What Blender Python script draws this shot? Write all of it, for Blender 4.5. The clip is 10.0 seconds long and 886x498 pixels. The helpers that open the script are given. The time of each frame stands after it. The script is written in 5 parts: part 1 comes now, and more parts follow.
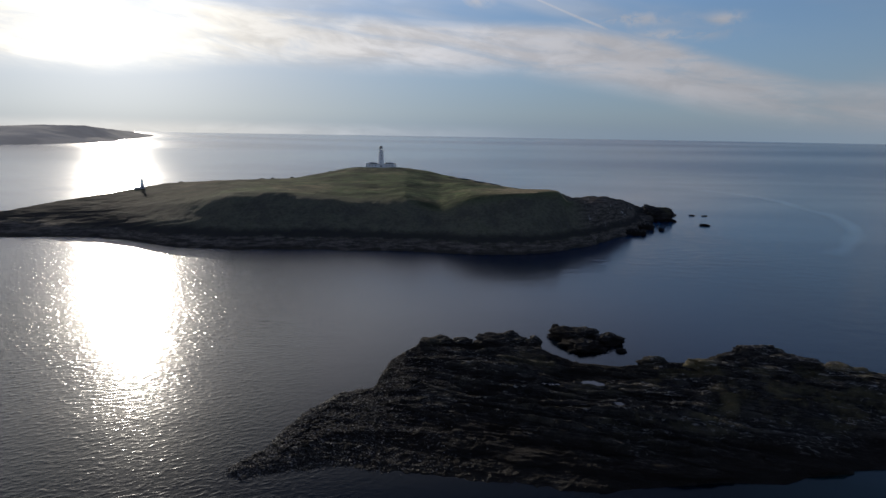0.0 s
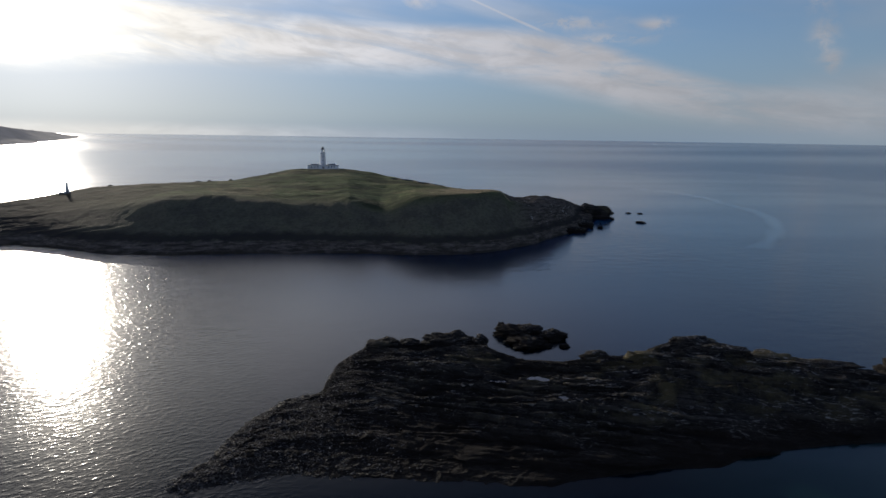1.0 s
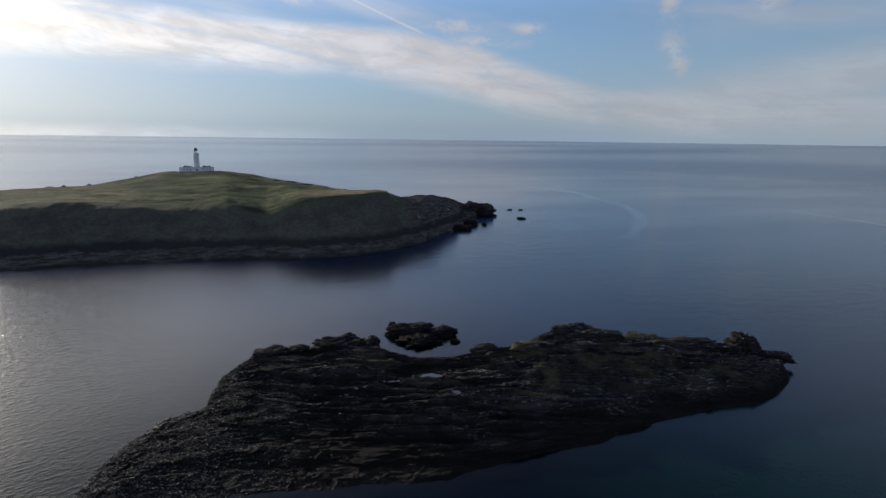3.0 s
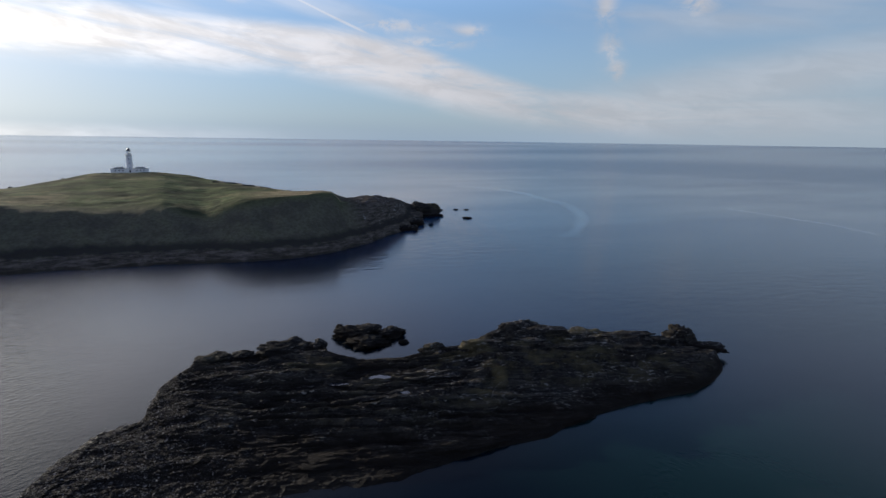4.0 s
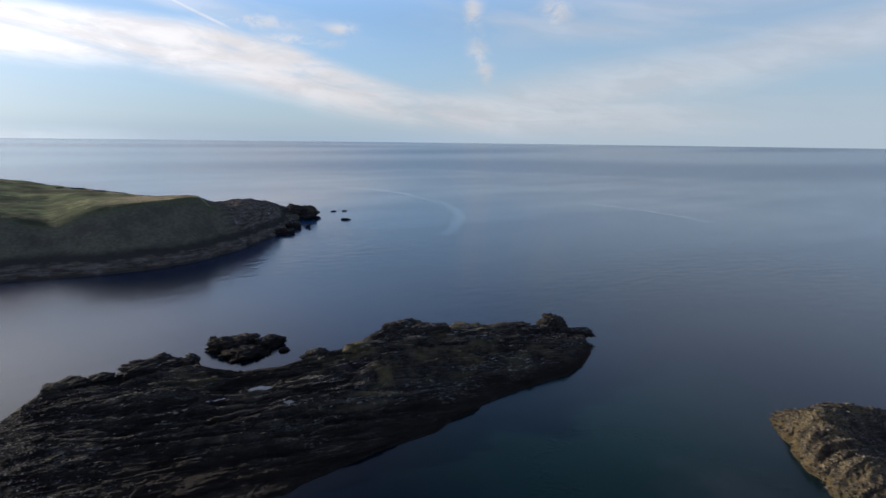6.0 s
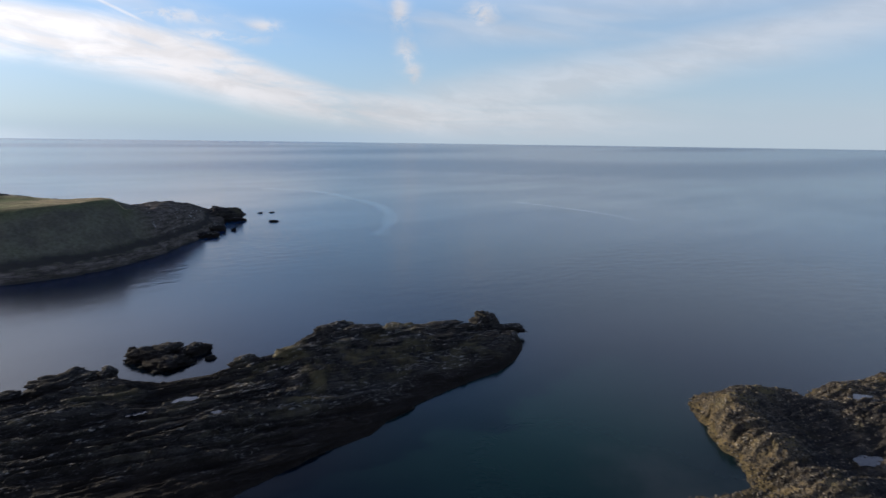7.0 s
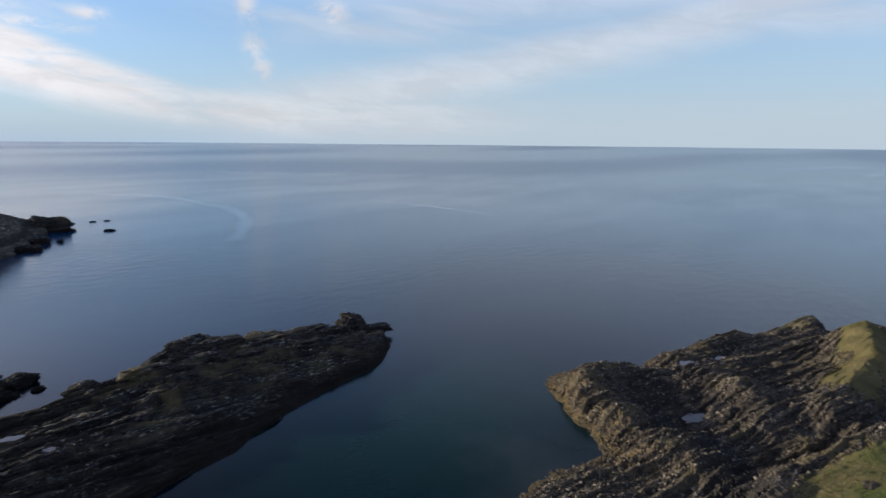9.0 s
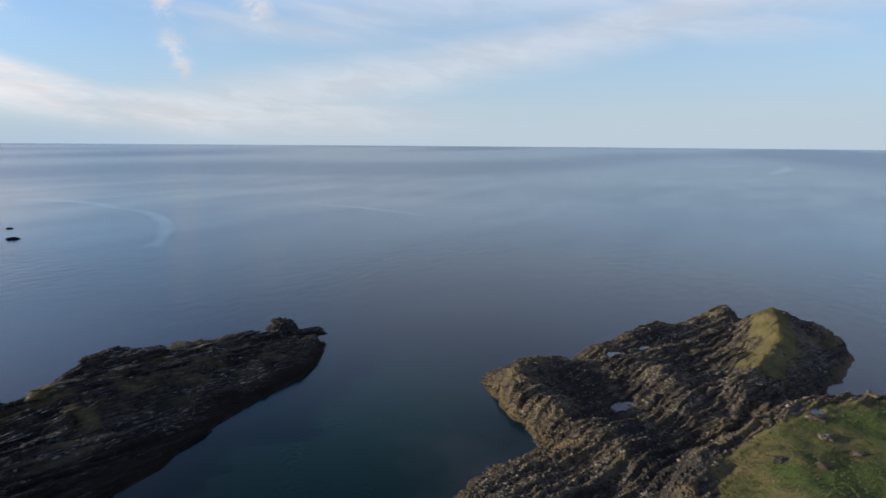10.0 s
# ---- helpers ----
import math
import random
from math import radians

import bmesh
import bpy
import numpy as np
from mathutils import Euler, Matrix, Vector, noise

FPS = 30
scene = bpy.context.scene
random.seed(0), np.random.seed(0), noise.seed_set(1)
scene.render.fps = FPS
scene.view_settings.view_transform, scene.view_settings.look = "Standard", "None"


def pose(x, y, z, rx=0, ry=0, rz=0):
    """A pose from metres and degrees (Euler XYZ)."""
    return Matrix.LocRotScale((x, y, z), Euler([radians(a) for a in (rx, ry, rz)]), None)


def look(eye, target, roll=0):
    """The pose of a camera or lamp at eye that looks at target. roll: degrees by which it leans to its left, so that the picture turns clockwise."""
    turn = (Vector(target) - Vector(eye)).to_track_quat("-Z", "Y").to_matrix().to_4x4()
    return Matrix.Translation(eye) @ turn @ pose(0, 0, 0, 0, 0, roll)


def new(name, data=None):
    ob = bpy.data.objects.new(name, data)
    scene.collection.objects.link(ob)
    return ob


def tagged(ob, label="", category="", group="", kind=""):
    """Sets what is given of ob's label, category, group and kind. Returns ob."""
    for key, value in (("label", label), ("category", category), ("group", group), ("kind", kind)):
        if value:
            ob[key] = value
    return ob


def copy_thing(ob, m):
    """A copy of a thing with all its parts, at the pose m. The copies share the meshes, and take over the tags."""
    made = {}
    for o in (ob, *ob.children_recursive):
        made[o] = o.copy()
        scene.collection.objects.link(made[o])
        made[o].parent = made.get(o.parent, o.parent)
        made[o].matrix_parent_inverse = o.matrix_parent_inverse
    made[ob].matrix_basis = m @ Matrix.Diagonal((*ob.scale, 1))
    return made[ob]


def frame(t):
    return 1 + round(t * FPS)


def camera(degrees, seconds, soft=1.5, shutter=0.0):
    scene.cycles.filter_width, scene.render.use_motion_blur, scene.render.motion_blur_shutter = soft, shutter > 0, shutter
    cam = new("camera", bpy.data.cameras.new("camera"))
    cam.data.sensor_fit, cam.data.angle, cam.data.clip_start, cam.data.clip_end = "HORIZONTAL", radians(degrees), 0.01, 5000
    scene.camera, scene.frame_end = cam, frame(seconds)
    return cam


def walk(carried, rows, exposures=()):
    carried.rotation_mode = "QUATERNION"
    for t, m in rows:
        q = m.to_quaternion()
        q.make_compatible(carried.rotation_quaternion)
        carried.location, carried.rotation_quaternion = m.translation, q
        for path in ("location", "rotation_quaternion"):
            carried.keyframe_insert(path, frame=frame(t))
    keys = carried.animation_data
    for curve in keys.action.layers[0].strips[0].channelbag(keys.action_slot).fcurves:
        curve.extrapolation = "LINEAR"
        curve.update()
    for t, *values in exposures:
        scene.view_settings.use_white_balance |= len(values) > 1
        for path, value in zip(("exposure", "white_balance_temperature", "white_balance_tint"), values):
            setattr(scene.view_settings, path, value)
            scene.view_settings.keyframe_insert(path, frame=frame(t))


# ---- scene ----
EYE = (0.0, 0.0, 69.0)


def aim(yaw, pitch, roll):
    """The drone hovers at EYE and only turns."""
    return pose(*EYE, 90 + pitch, 0, yaw) @ pose(0, 0, 0, 0, 0, roll)


cam = camera(75.4, 10.0, shutter=0.5)
PATH = [
    (0.0, aim(-0.00, -11.30, 0.94)),
    (0.5, aim(-2.62, -11.22, 0.85)),
    (1.0, aim(-5.58, -11.13, 0.86)),
    (1.5, aim(-8.35, -11.10, 0.84)),
    (2.0, aim(-11.45, -11.09, 0.77)),
    (2.5, aim(-14.24, -11.03, 0.72)),
    (4.0, aim(-22.32, -10.88, 0.83)),
    (4.5, aim(-25.09, -10.83, 0.78)),
    (5.0, aim(-28.06, -10.78, 0.76)),
    (5.5, aim(-31.16, -10.72, 0.71)),
    (7.0, aim(-41.37, -10.62, 0.79)),
    (7.5, aim(-44.83, -10.56, 0.76)),
    (8.0, aim(-48.45, -10.61, 0.69)),
    (8.5, aim(-51.74, -10.53, 0.64)),
    (9.0, aim(-55.23, -10.50, 0.56)),
    (9.5, aim(-58.45, -10.46, 0.53)),
    (10.0, aim(-62.01, -10.38, 0.45)),
]
EXPOSURES = [(0.0, 0.28, 6380, 10), (1.0, 0.35, 6400, 10), (2.5, 0.55, 6420, 10), (4.0, 0.87, 6460, 10), (5.5, 1.10, 6540, 10), (7.5, 1.29, 6640, 10), (10.0, 1.35, 6680, 10)]
walk(cam, PATH, EXPOSURES)

# ---- world and sun ----
SUN_AZ, SUN_EL = -29.5, 9.6       # degrees clockwise from +y, and above the horizon


def toward(az, el=0.0):
    a, e = radians(az), radians(el)
    return Vector((math.sin(a) * math.cos(e), math.cos(a) * math.cos(e), math.sin(e)))


class Nodes:
    """Short hand for a node tree."""

    def __init__(self, tree):
        self.tree = tree
        tree.nodes.clear()

    def add(self, kind, **fields):
        n = self.tree.nodes.new(kind)
        for key, value in fields.items():
            setattr(n, key, value)
        return n

    def put(self, socket, value):
        if isinstance(value, bpy.types.NodeSocket):
            self.tree.links.new(value, socket)
        elif value is not None:
            socket.default_value = value

    def math(self, op, a, b=None, c=None, clamp=False):
        n = self.add("ShaderNodeMath", operation=op, use_clamp=clamp)
        for s, v in zip(n.inputs, (a, b, c)):
            self.put(s, v)
        return n.outputs[0]

    def vmath(self, op, a, b=None):
        n = self.add("ShaderNodeVectorMath", operation=op)
        for s, v in zip(n.inputs, (a, b)):
            self.put(s, v)
        return n.outputs["Value"] if op in ("DOT_PRODUCT", "LENGTH", "DISTANCE") else n.outputs[0]

    def step(self, v, lo, hi, a=0.0, b=1.0):
        n = self.add("ShaderNodeMapRange", interpolation_type="SMOOTHSTEP")
        for s, x in zip(n.inputs, (v, lo, hi, a, b)):
            self.put(s, x)
        return n.outputs[0]

    def noise(self, vec, scale, detail=4.0, rough=0.55, distort=0.0, out=0):
        n = self.add("ShaderNodeTexNoise")
        self.put(n.inputs["Vector"], vec)
        self.put(n.inputs["Scale"], scale)
        self.put(n.inputs["Detail"], detail)
        self.put(n.inputs["Roughness"], rough)
        self.put(n.inputs["Distortion"], distort)
        return n.outputs[out]

    def mapped(self, vec, scale=(1, 1, 1), rot=(0, 0, 0), loc=(0, 0, 0)):
        n = self.add("ShaderNodeMapping")
        self.put(n.inputs["Vector"], vec)
        n.inputs["Location"].default_value, n.inputs["Scale"].default_value = loc, scale
        n.inputs["Rotation"].default_value = [radians(r) for r in rot]
        return n.outputs[0]

    def mix(self, fac, a, b):
        n = self.add("ShaderNodeMix", data_type="RGBA")
        self.put(n.inputs[0], fac)
        for s, v in ((n.inputs[6], a), (n.inputs[7], b)):
            self.put(s, (*v, 1.0) if isinstance(v, tuple) and len(v) == 3 else v)
        return n.outputs[2]

    def xyz(self, x, y, z):
        n = self.add("ShaderNodeCombineXYZ")
        for s, v in zip(n.inputs, (x, y, z)):
            self.put(s, v)
        return n.outputs[0]


world = bpy.data.worlds.new("sky")
world.use_nodes = True
scene.world = world
W = Nodes(world.node_tree)
way = W.vmath("NORMALIZE", W.add("ShaderNodeTexCoord").outputs["Generated"])
split = W.add("ShaderNodeSeparateXYZ")
W.put(split.inputs[0], way)
el = W.math("MULTIPLY", W.math("ARCSINE", split.outputs[2]), 180 / math.pi)
az = W.math("MULTIPLY", W.math("ARCTAN2", split.outputs[0], split.outputs[1]), 180 / math.pi)
sky = W.add("ShaderNodeTexSky", sky_type="NISHITA", sun_disc=False, sun_elevation=radians(SUN_EL),
            sun_rotation=radians(SUN_AZ), altitude=60.0, air_density=1.0, dust_density=0.5, ozone_density=2.5)


def by_azimuth(pairs):
    """A height in degrees that follows the azimuth along straight pieces."""
    total = pairs[0][1]
    for (a0, h0), (a1, h1) in zip(pairs, pairs[1:]):
        n = W.add("ShaderNodeMapRange", clamp=True)
        for socket, value in zip(n.inputs, (az, a0, a1, 0.0, h1 - h0)):
            W.put(socket, value)
        total = W.math("ADD", n.outputs[0], total)
    return total


def blob(a, h, wide, tall):
    u = W.math("DIVIDE", W.math("SUBTRACT", az, a), wide)
    v = W.math("DIVIDE", W.math("SUBTRACT", el, h), tall)
    return W.math("EXPONENT", W.math("MULTIPLY", W.math("ADD", W.math("MULTIPLY", u, u), W.math("MULTIPLY", v, v)), -1.0))


# clouds, in degrees of azimuth and height: a long cirrus sheet that sinks towards the open sea, a veil, puffs and a trail
wob = W.math("SUBTRACT", W.noise(W.xyz(W.math("MULTIPLY", az, 0.07), W.math("MULTIPLY", el, 0.25), 0.0), 1.0, 4.0), 0.5)
lean = W.math("ADD", el, W.math("MULTIPLY", az, 0.11))
fine = W.noise(W.xyz(W.math("MULTIPLY", az, 0.085), W.math("MULTIPLY", lean, 0.46), 2.0), 1.0, 8.0, 0.64, 0.9)
soft = W.noise(W.xyz(W.math("MULTIPLY", az, 0.05), W.math("MULTIPLY", lean, 0.22), 7.0), 1.0, 3.0, 0.5, 0.3)
tuft = W.noise(W.xyz(W.math("MULTIPLY", az, 0.45), W.math("MULTIPLY", el, 0.7), 5.0), 1.0, 6.0, 0.65, 0.6)
wavy = W.math("ADD", el, W.math("MULTIPLY", wob, 1.1))
top = by_azimuth([(-60, 12.3), (-25, 11.4), (-4, 10.4), (14, 9.8), (19, 8.8), (24, 7.0), (32, 4.6), (45, 4.0)])
low = by_azimuth([(-60, 3.8), (-31, 4.9), (-19, 6.0), (7, 5.9), (16.6, 4.2), (22, 2.8), (28, 1.7), (36, 0.5)])
sheet = W.math("MULTIPLY", W.step(W.math("SUBTRACT", wavy, low), -0.9, 1.5), W.step(W.math("SUBTRACT", wavy, top), -0.9, 0.7, 1.0, 0.0))
sheet = W.math("MULTIPLY", sheet, W.step(fine, 0.30, 0.58, 0.42, 1.0))
sheet = W.math("MULTIPLY", sheet, W.math("MULTIPLY", W.step(az, 15.0, 50.0, 1.0, 0.55), W.step(az, 45.0, 68.0, 1.0, 0.1)))
mid = by_azimuth([(30, 2.6), (40, 3.2), (46, 4.5), (51, 5.4), (59, 6.6), (66, 8.2), (76, 10.0), (89, 13.0)])
off = W.math("ABSOLUTE", W.math("SUBTRACT", wavy, mid))
veil = W.math("MULTIPLY", W.step(off, 0.2, 3.6, 0.54, 0.0), W.step(az, 30.0, 42.0))
veil = W.math("MULTIPLY", veil, W.step(fine, 0.25, 0.65, 0.82, 1.0))
high = W.math("MULTIPLY", W.step(soft, 0.40, 0.68), W.math("MULTIPLY", W.step(el, 7.5, 10.5, 0.0, 0.4), W.step(el, 15.0, 27.0, 1.0, 0.0)))
puffs = W.math("ADD", W.math("ADD", blob(37.0, 12.0, 0.9, 1.5), blob(37.6, 8.2, 0.9, 1.3)),
               W.math("ADD", W.math("ADD", blob(38.4, 6.3, 0.7, 1.0), blob(44.7, 11.6, 1.7, 1.3)), W.math("ADD", blob(24.6, 10.0, 1.5, 0.5), blob(20.5, 8.9, 4.0, 0.5))))
puffs = W.math("ADD", puffs, W.math("ADD", blob(17.0, 10.3, 4.5, 0.6), blob(3.0, 12.2, 1.6, 0.6)))
puffs = W.math("MULTIPLY", puffs, W.step(tuft, 0.36, 0.62, 0.15, 0.8))
# trail of an aircraft
off = W.math("SUBTRACT", W.math("SUBTRACT", el, 12.1), W.math("MULTIPLY", W.math("SUBTRACT", az, 8.7), -0.412))
off = W.math("ADD", W.math("DIVIDE", off, 0.17), W.math("MULTIPLY", wob, 0.6))
trail = W.math("MULTIPLY", W.math("EXPONENT", W.math("MULTIPLY", W.math("MULTIPLY", off, off), -1.0)), W.step(az, 14.0, 16.0, 0.7, 0.0))
haze = W.math("MULTIPLY", W.math("ADD", W.step(el, 0.0, 11.0, 0.72, 0.18), W.math("ADD", W.step(el, -0.5, 2.5, 0.22, 0.0), W.step(az, 20.0, 55.0, 0.0, 0.29))), W.step(el, 14.0, 28.0, 1.0, 0.05))
near_sun = W.math("MAXIMUM", W.vmath("DOT_PRODUCT", way, tuple(toward(SUN_AZ, SUN_EL))), 0.0)
glow = W.math("POWER", near_sun, 90.0)
halo = W.math("POWER", near_sun, 7.0)


def lit(base, halo_gain, glow_gain, cool, warm, spread=None):
    light = W.math("ADD", base, W.math("ADD", W.math("MULTIPLY", halo, halo_gain), W.math("MULTIPLY", glow, glow_gain)))
    v = W.vmath("SCALE", W.mix(spread or halo, cool, warm))
    W.put(v.node.inputs["Scale"], light)
    return v


dim = W.vmath("ADD", W.vmath("MULTIPLY", sky.outputs[0], (0.09, 0.09, 0.09)), (1.0, 1.0, 1.0))         # high thin cloud dims the glare
blue = W.vmath("MULTIPLY", W.vmath("DIVIDE", sky.outputs[0], dim), (0.80, 0.95, 1.26))
zenith = W.vmath("SCALE", blue)
behind = W.step(W.math("ABSOLUTE", W.math("SUBTRACT", az, 30.0)), 90.0, 150.0)            # the unseen half of the sky, kept brighter to light the near faces
W.put(zenith.node.inputs["Scale"], W.math("MULTIPLY", W.step(el, 10.5, 16.0, 1.0, 1.45), W.step(el, 16.0, 31.0, 1.0, W.math("ADD", 0.17, W.math("MULTIPLY", behind, 0.35)))))
blue = W.vmath("MULTIPLY", zenith, W.mix(W.step(el, 13.0, 20.0), (1.0, 1.0, 1.0), (0.90, 0.95, 1.20)))          # deeper blue overhead
col = W.mix(haze, blue, lit(W.step(az, 5.0, 40.0, 2.0, 2.4), 2.0, 3.0, W.mix(W.step(az, 15.0, 50.0), (0.70, 0.96, 1.27), W.mix(W.step(el, 0.5, 6.0), (0.80, 0.98, 1.16), (0.74, 0.98, 1.22))), (1.02, 0.99, 0.94), W.math("POWER", near_sun, 16.0)))
streak = W.math("MULTIPLY", W.step(W.math("ABSOLUTE", W.math("ADD", el, 0.1)), 0.0, 1.3, 1.0, 0.0), halo)
cover = W.math("MAXIMUM", W.math("MAXIMUM", sheet, veil), W.math("MAXIMUM", high, W.math("MAXIMUM", puffs, trail)))
aureole = W.math("MULTIPLY", W.math("MULTIPLY", W.math("POWER", near_sun, 2.6), 0.95), W.math("MULTIPLY", W.step(el, 11.5, 17.0), W.step(el, 24.0, 38.0, 1.0, 0.0)))        # mostly unseen bright cloud, added above the sun to brighten the water
cover = W.math("MAXIMUM", cover, aureole)
cover = W.math("MAXIMUM", cover, W.math("MULTIPLY", behind, W.step(soft, 0.35, 0.62, 0.08, 0.32)))            # unseen cloud added there for the same fill light
milky = W.math("MULTIPLY", W.math("MULTIPLY", W.step(az, 35.0, 62.0), W.step(az, 100.0, 150.0, 1.0, 0.0)), W.math("MULTIPLY", W.step(el, 9.0, 14.0, 0.0, 0.42), W.step(el, 22.0, 31.0, 1.0, 0.0)))
cover = W.math("MAXIMUM", cover, W.math("MULTIPLY", milky, W.step(soft, 0.3, 0.6, 0.6, 1.0)))          # thin milky cloud, carried on above the view to brighten the open sea
cover = W.math("MINIMUM", W.math("ADD", cover, W.math("MULTIPLY", streak, 0.7)), 1.0)
billow = W.noise(W.xyz(W.math("MULTIPLY", az, 0.16), W.math("MULTIPLY", lean, 0.55), 9.0), 1.0, 5.0, 0.6, 0.5)
col = W.mix(cover, col, lit(W.math("ADD", W.math("ADD", W.step(az, -8.0, 38.0, 4.0, 2.95), W.math("MULTIPLY", aureole, 5.0)), W.math("MULTIPLY", W.step(billow, 0.36, 0.64, -0.75, 0.85), W.step(az, -14.0, 22.0, 1.0, 0.3))), 2.5, 6.0, (0.97, 0.97, 1.03), (1.0, 0.945, 0.84), W.math("POWER", near_sun, 14.0)))
back = W.add("ShaderNodeBackground")
W.put(back.inputs[0], col)
back.inputs[1].default_value = 0.10
W.put(W.add("ShaderNodeOutputWorld").inputs[0], back.outputs[0])

sun = new("sun", bpy.data.lights.new("sun", "SUN"))
sun.data.energy, sun.data.angle, sun.data.color = 2.1, radians(0.6), (1.0, 0.90, 0.76)
sun.matrix_world = look((0, 0, 300), tuple(Vector((0, 0, 300)) - toward(SUN_AZ, SUN_EL)))

# ---- materials ----
def material(name):
    m = bpy.data.materials.new(name)
    m.use_nodes = True
    n = Nodes(m.node_tree)
    shader = n.add("ShaderNodeBsdfPrincipled")
    n.put(n.add("ShaderNodeOutputMaterial").inputs[0], shader.outputs[0])
    return m, n, shader


def bumped(n, shader, height, distance, strength=1.0):
    b = n.add("ShaderNodeBump")
    n.put(b.inputs["Height"], height)
    b.inputs["Distance"].default_value, b.inputs["Strength"].default_value = distance, strength
    n.put(shader.inputs["Normal"], b.outputs[0])
    return b


def place_of(n):
    g = n.add("ShaderNodeNewGeometry")
    s = n.add("ShaderNodeSeparateXYZ")
    n.put(s.inputs[0], g.outputs["Position"])
    up = n.add("ShaderNodeSeparateXYZ")
    n.put(up.inputs[0], g.outputs["Normal"])
    return g.outputs["Position"], s.outputs, up.outputs[2]


def sea_material():
    m, n, s = material("sea_water")
    p, (x, y, z), up = place_of(n)
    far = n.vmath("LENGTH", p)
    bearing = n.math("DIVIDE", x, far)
    broad = n.noise(n.mapped(p, (0.003, 0.007, 0.0), (0, 0, -35)), 1.0, 3.0, 0.55, 0.6)
    far_off = n.step(far, 600.0, 1700.0)
    broad = n.math("ADD", n.math("MULTIPLY", broad, n.math("SUBTRACT", 1.0, far_off)), n.math("MULTIPLY", far_off, 0.5))
    streak = n.noise(n.mapped(p, (0.005, 0.018, 0.0), (0, 0, 35)), 1.0, 6.0, 0.62, 0.2)            # cat's paws and calmer lanes
    swell = n.noise(n.mapped(p, (0.10, 0.20, 0.0), (0, 0, 35)), 1.0, 3.0, 0.5, 0.3)
    across = n.mapped(p, (1, 1, 1), (0, 0, -22))
    chop = n.noise(n.mapped(across, (0.90, 0.75, 0.0)), 1.0, 3.0, 0.55, 0.3)
    chop = n.math("MULTIPLY", chop, n.math("MULTIPLY", n.step(bearing, -0.40, 0.0, 0.24, 0.10), n.step(far, 130.0, 250.0, 0.5, 1.0)))            # wind from the west, lee of the headland
    ripple = n.noise(n.mapped(across, (0.27, 0.50, 0.0)), 1.0, 2.0, 0.5, 0.3)
    chop = n.math("ADD", chop, n.math("MULTIPLY", ripple, n.math("MULTIPLY", n.step(far, 190.0, 330.0), n.step(bearing, -0.42, -0.02, 0.20, 0.14))))
    crest = n.step(n.noise(n.mapped(across, (0.46, 0.86, 0.0)), 1.0, 2.0, 0.5, 0.4), 0.40, 0.78)            # scattered steeper wavelets
    chop = n.math("ADD", chop, n.math("MULTIPLY", crest, n.math("MULTIPLY", n.step(bearing, -0.42, -0.06, 0.40, 0.0), n.step(far, 130.0, 270.0, 0.25, 1.0))))
    roll = n.math("MULTIPLY", swell, n.math("MULTIPLY", n.step(broad, 0.35, 0.6, 0.3, 0.95), n.step(far, 150.0, 380.0, 0.15, 1.0)))
    fade = n.step(far, 260.0, 800.0, 1.0, 0.0)
    bumped(n, s, n.math("MULTIPLY", n.math("ADD", roll, chop), fade), 0.42, 0.8)
    # base colour turns bluer and lighter far out, standing in for mirrored sky
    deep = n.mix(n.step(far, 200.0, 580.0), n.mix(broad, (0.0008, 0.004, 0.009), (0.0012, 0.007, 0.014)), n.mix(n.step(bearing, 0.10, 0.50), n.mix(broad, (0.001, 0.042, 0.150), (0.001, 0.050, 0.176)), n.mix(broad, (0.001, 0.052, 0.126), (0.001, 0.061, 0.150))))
    shoal = n.vmath("DISTANCE", p, (114.0, 86.0, 0.0))                                # paler bottom between skerry and headland
    shallow = n.mix(n.step(n.math("ADD", shoal, n.math("MULTIPLY", n.noise(p, 0.035, 3.0, 0.5), 26.0)), 16.0, 90.0, 0.52, 0.0), deep, (0.019, 0.066, 0.056))
    bay = n.math("ADD", n.vmath("DISTANCE", p, (104.0, 42.0, 0.0)), n.math("MULTIPLY", n.noise(p, 0.05, 4.0, 0.6), 34.0))       # sand under the headland's bay
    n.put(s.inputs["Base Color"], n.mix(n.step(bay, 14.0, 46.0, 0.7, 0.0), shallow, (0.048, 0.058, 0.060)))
    open_sea = n.math("MULTIPLY", n.step(far, 300.0, 1800.0), n.step(bearing, -0.1, 0.45, -0.03, 0.035))                    # more wind outside the sound
    rough = n.math("ADD", n.math("ADD", n.step(broad, 0.3, 0.7, 0.16, 0.20), n.math("MULTIPLY", n.step(streak, 0.35, 0.65, -0.012, 0.012), n.step(far, 900.0, 2200.0, 1.0, 0.0))), n.math("MULTIPLY", n.step(bearing, -0.40, -0.1, 0.045, 0.0), n.step(far, 140.0, 260.0, 0.4, 1.0)))
    lanes = n.noise(n.mapped(p, (0.0004, 0.0011, 0.0), (0, 0, 10)), 1.0, 0.0, 0.5, 0.0)           # long wind lanes far out
    lanes = n.math("MULTIPLY", n.step(lanes, 0.38, 0.66, -0.03, 0.035), n.step(far, 700.0, 1500.0))
    sound = n.math("MULTIPLY", n.math("MULTIPLY", n.step(far, 180.0, 310.0), n.step(far, 600.0, 1700.0, 1.0, 0.0)), n.math("MULTIPLY", n.step(bearing, -0.35, -0.15), n.math("MULTIPLY", n.step(bearing, -0.05, 0.14, 0.08, -0.035), n.step(bearing, 0.34, 0.58, 1.0, 0.0))))          # ruffled under the cliff
    rough = n.math("ADD", rough, n.math("MULTIPLY", n.step(far, 130.0, 260.0, -0.03, 0.0), n.step(bearing, -0.3, 0.0, 1.0, 0.0)))
    n.put(s.inputs["Roughness"], n.math("ADD", n.math("ADD", rough, sound), n.math("ADD", open_sea, lanes)))
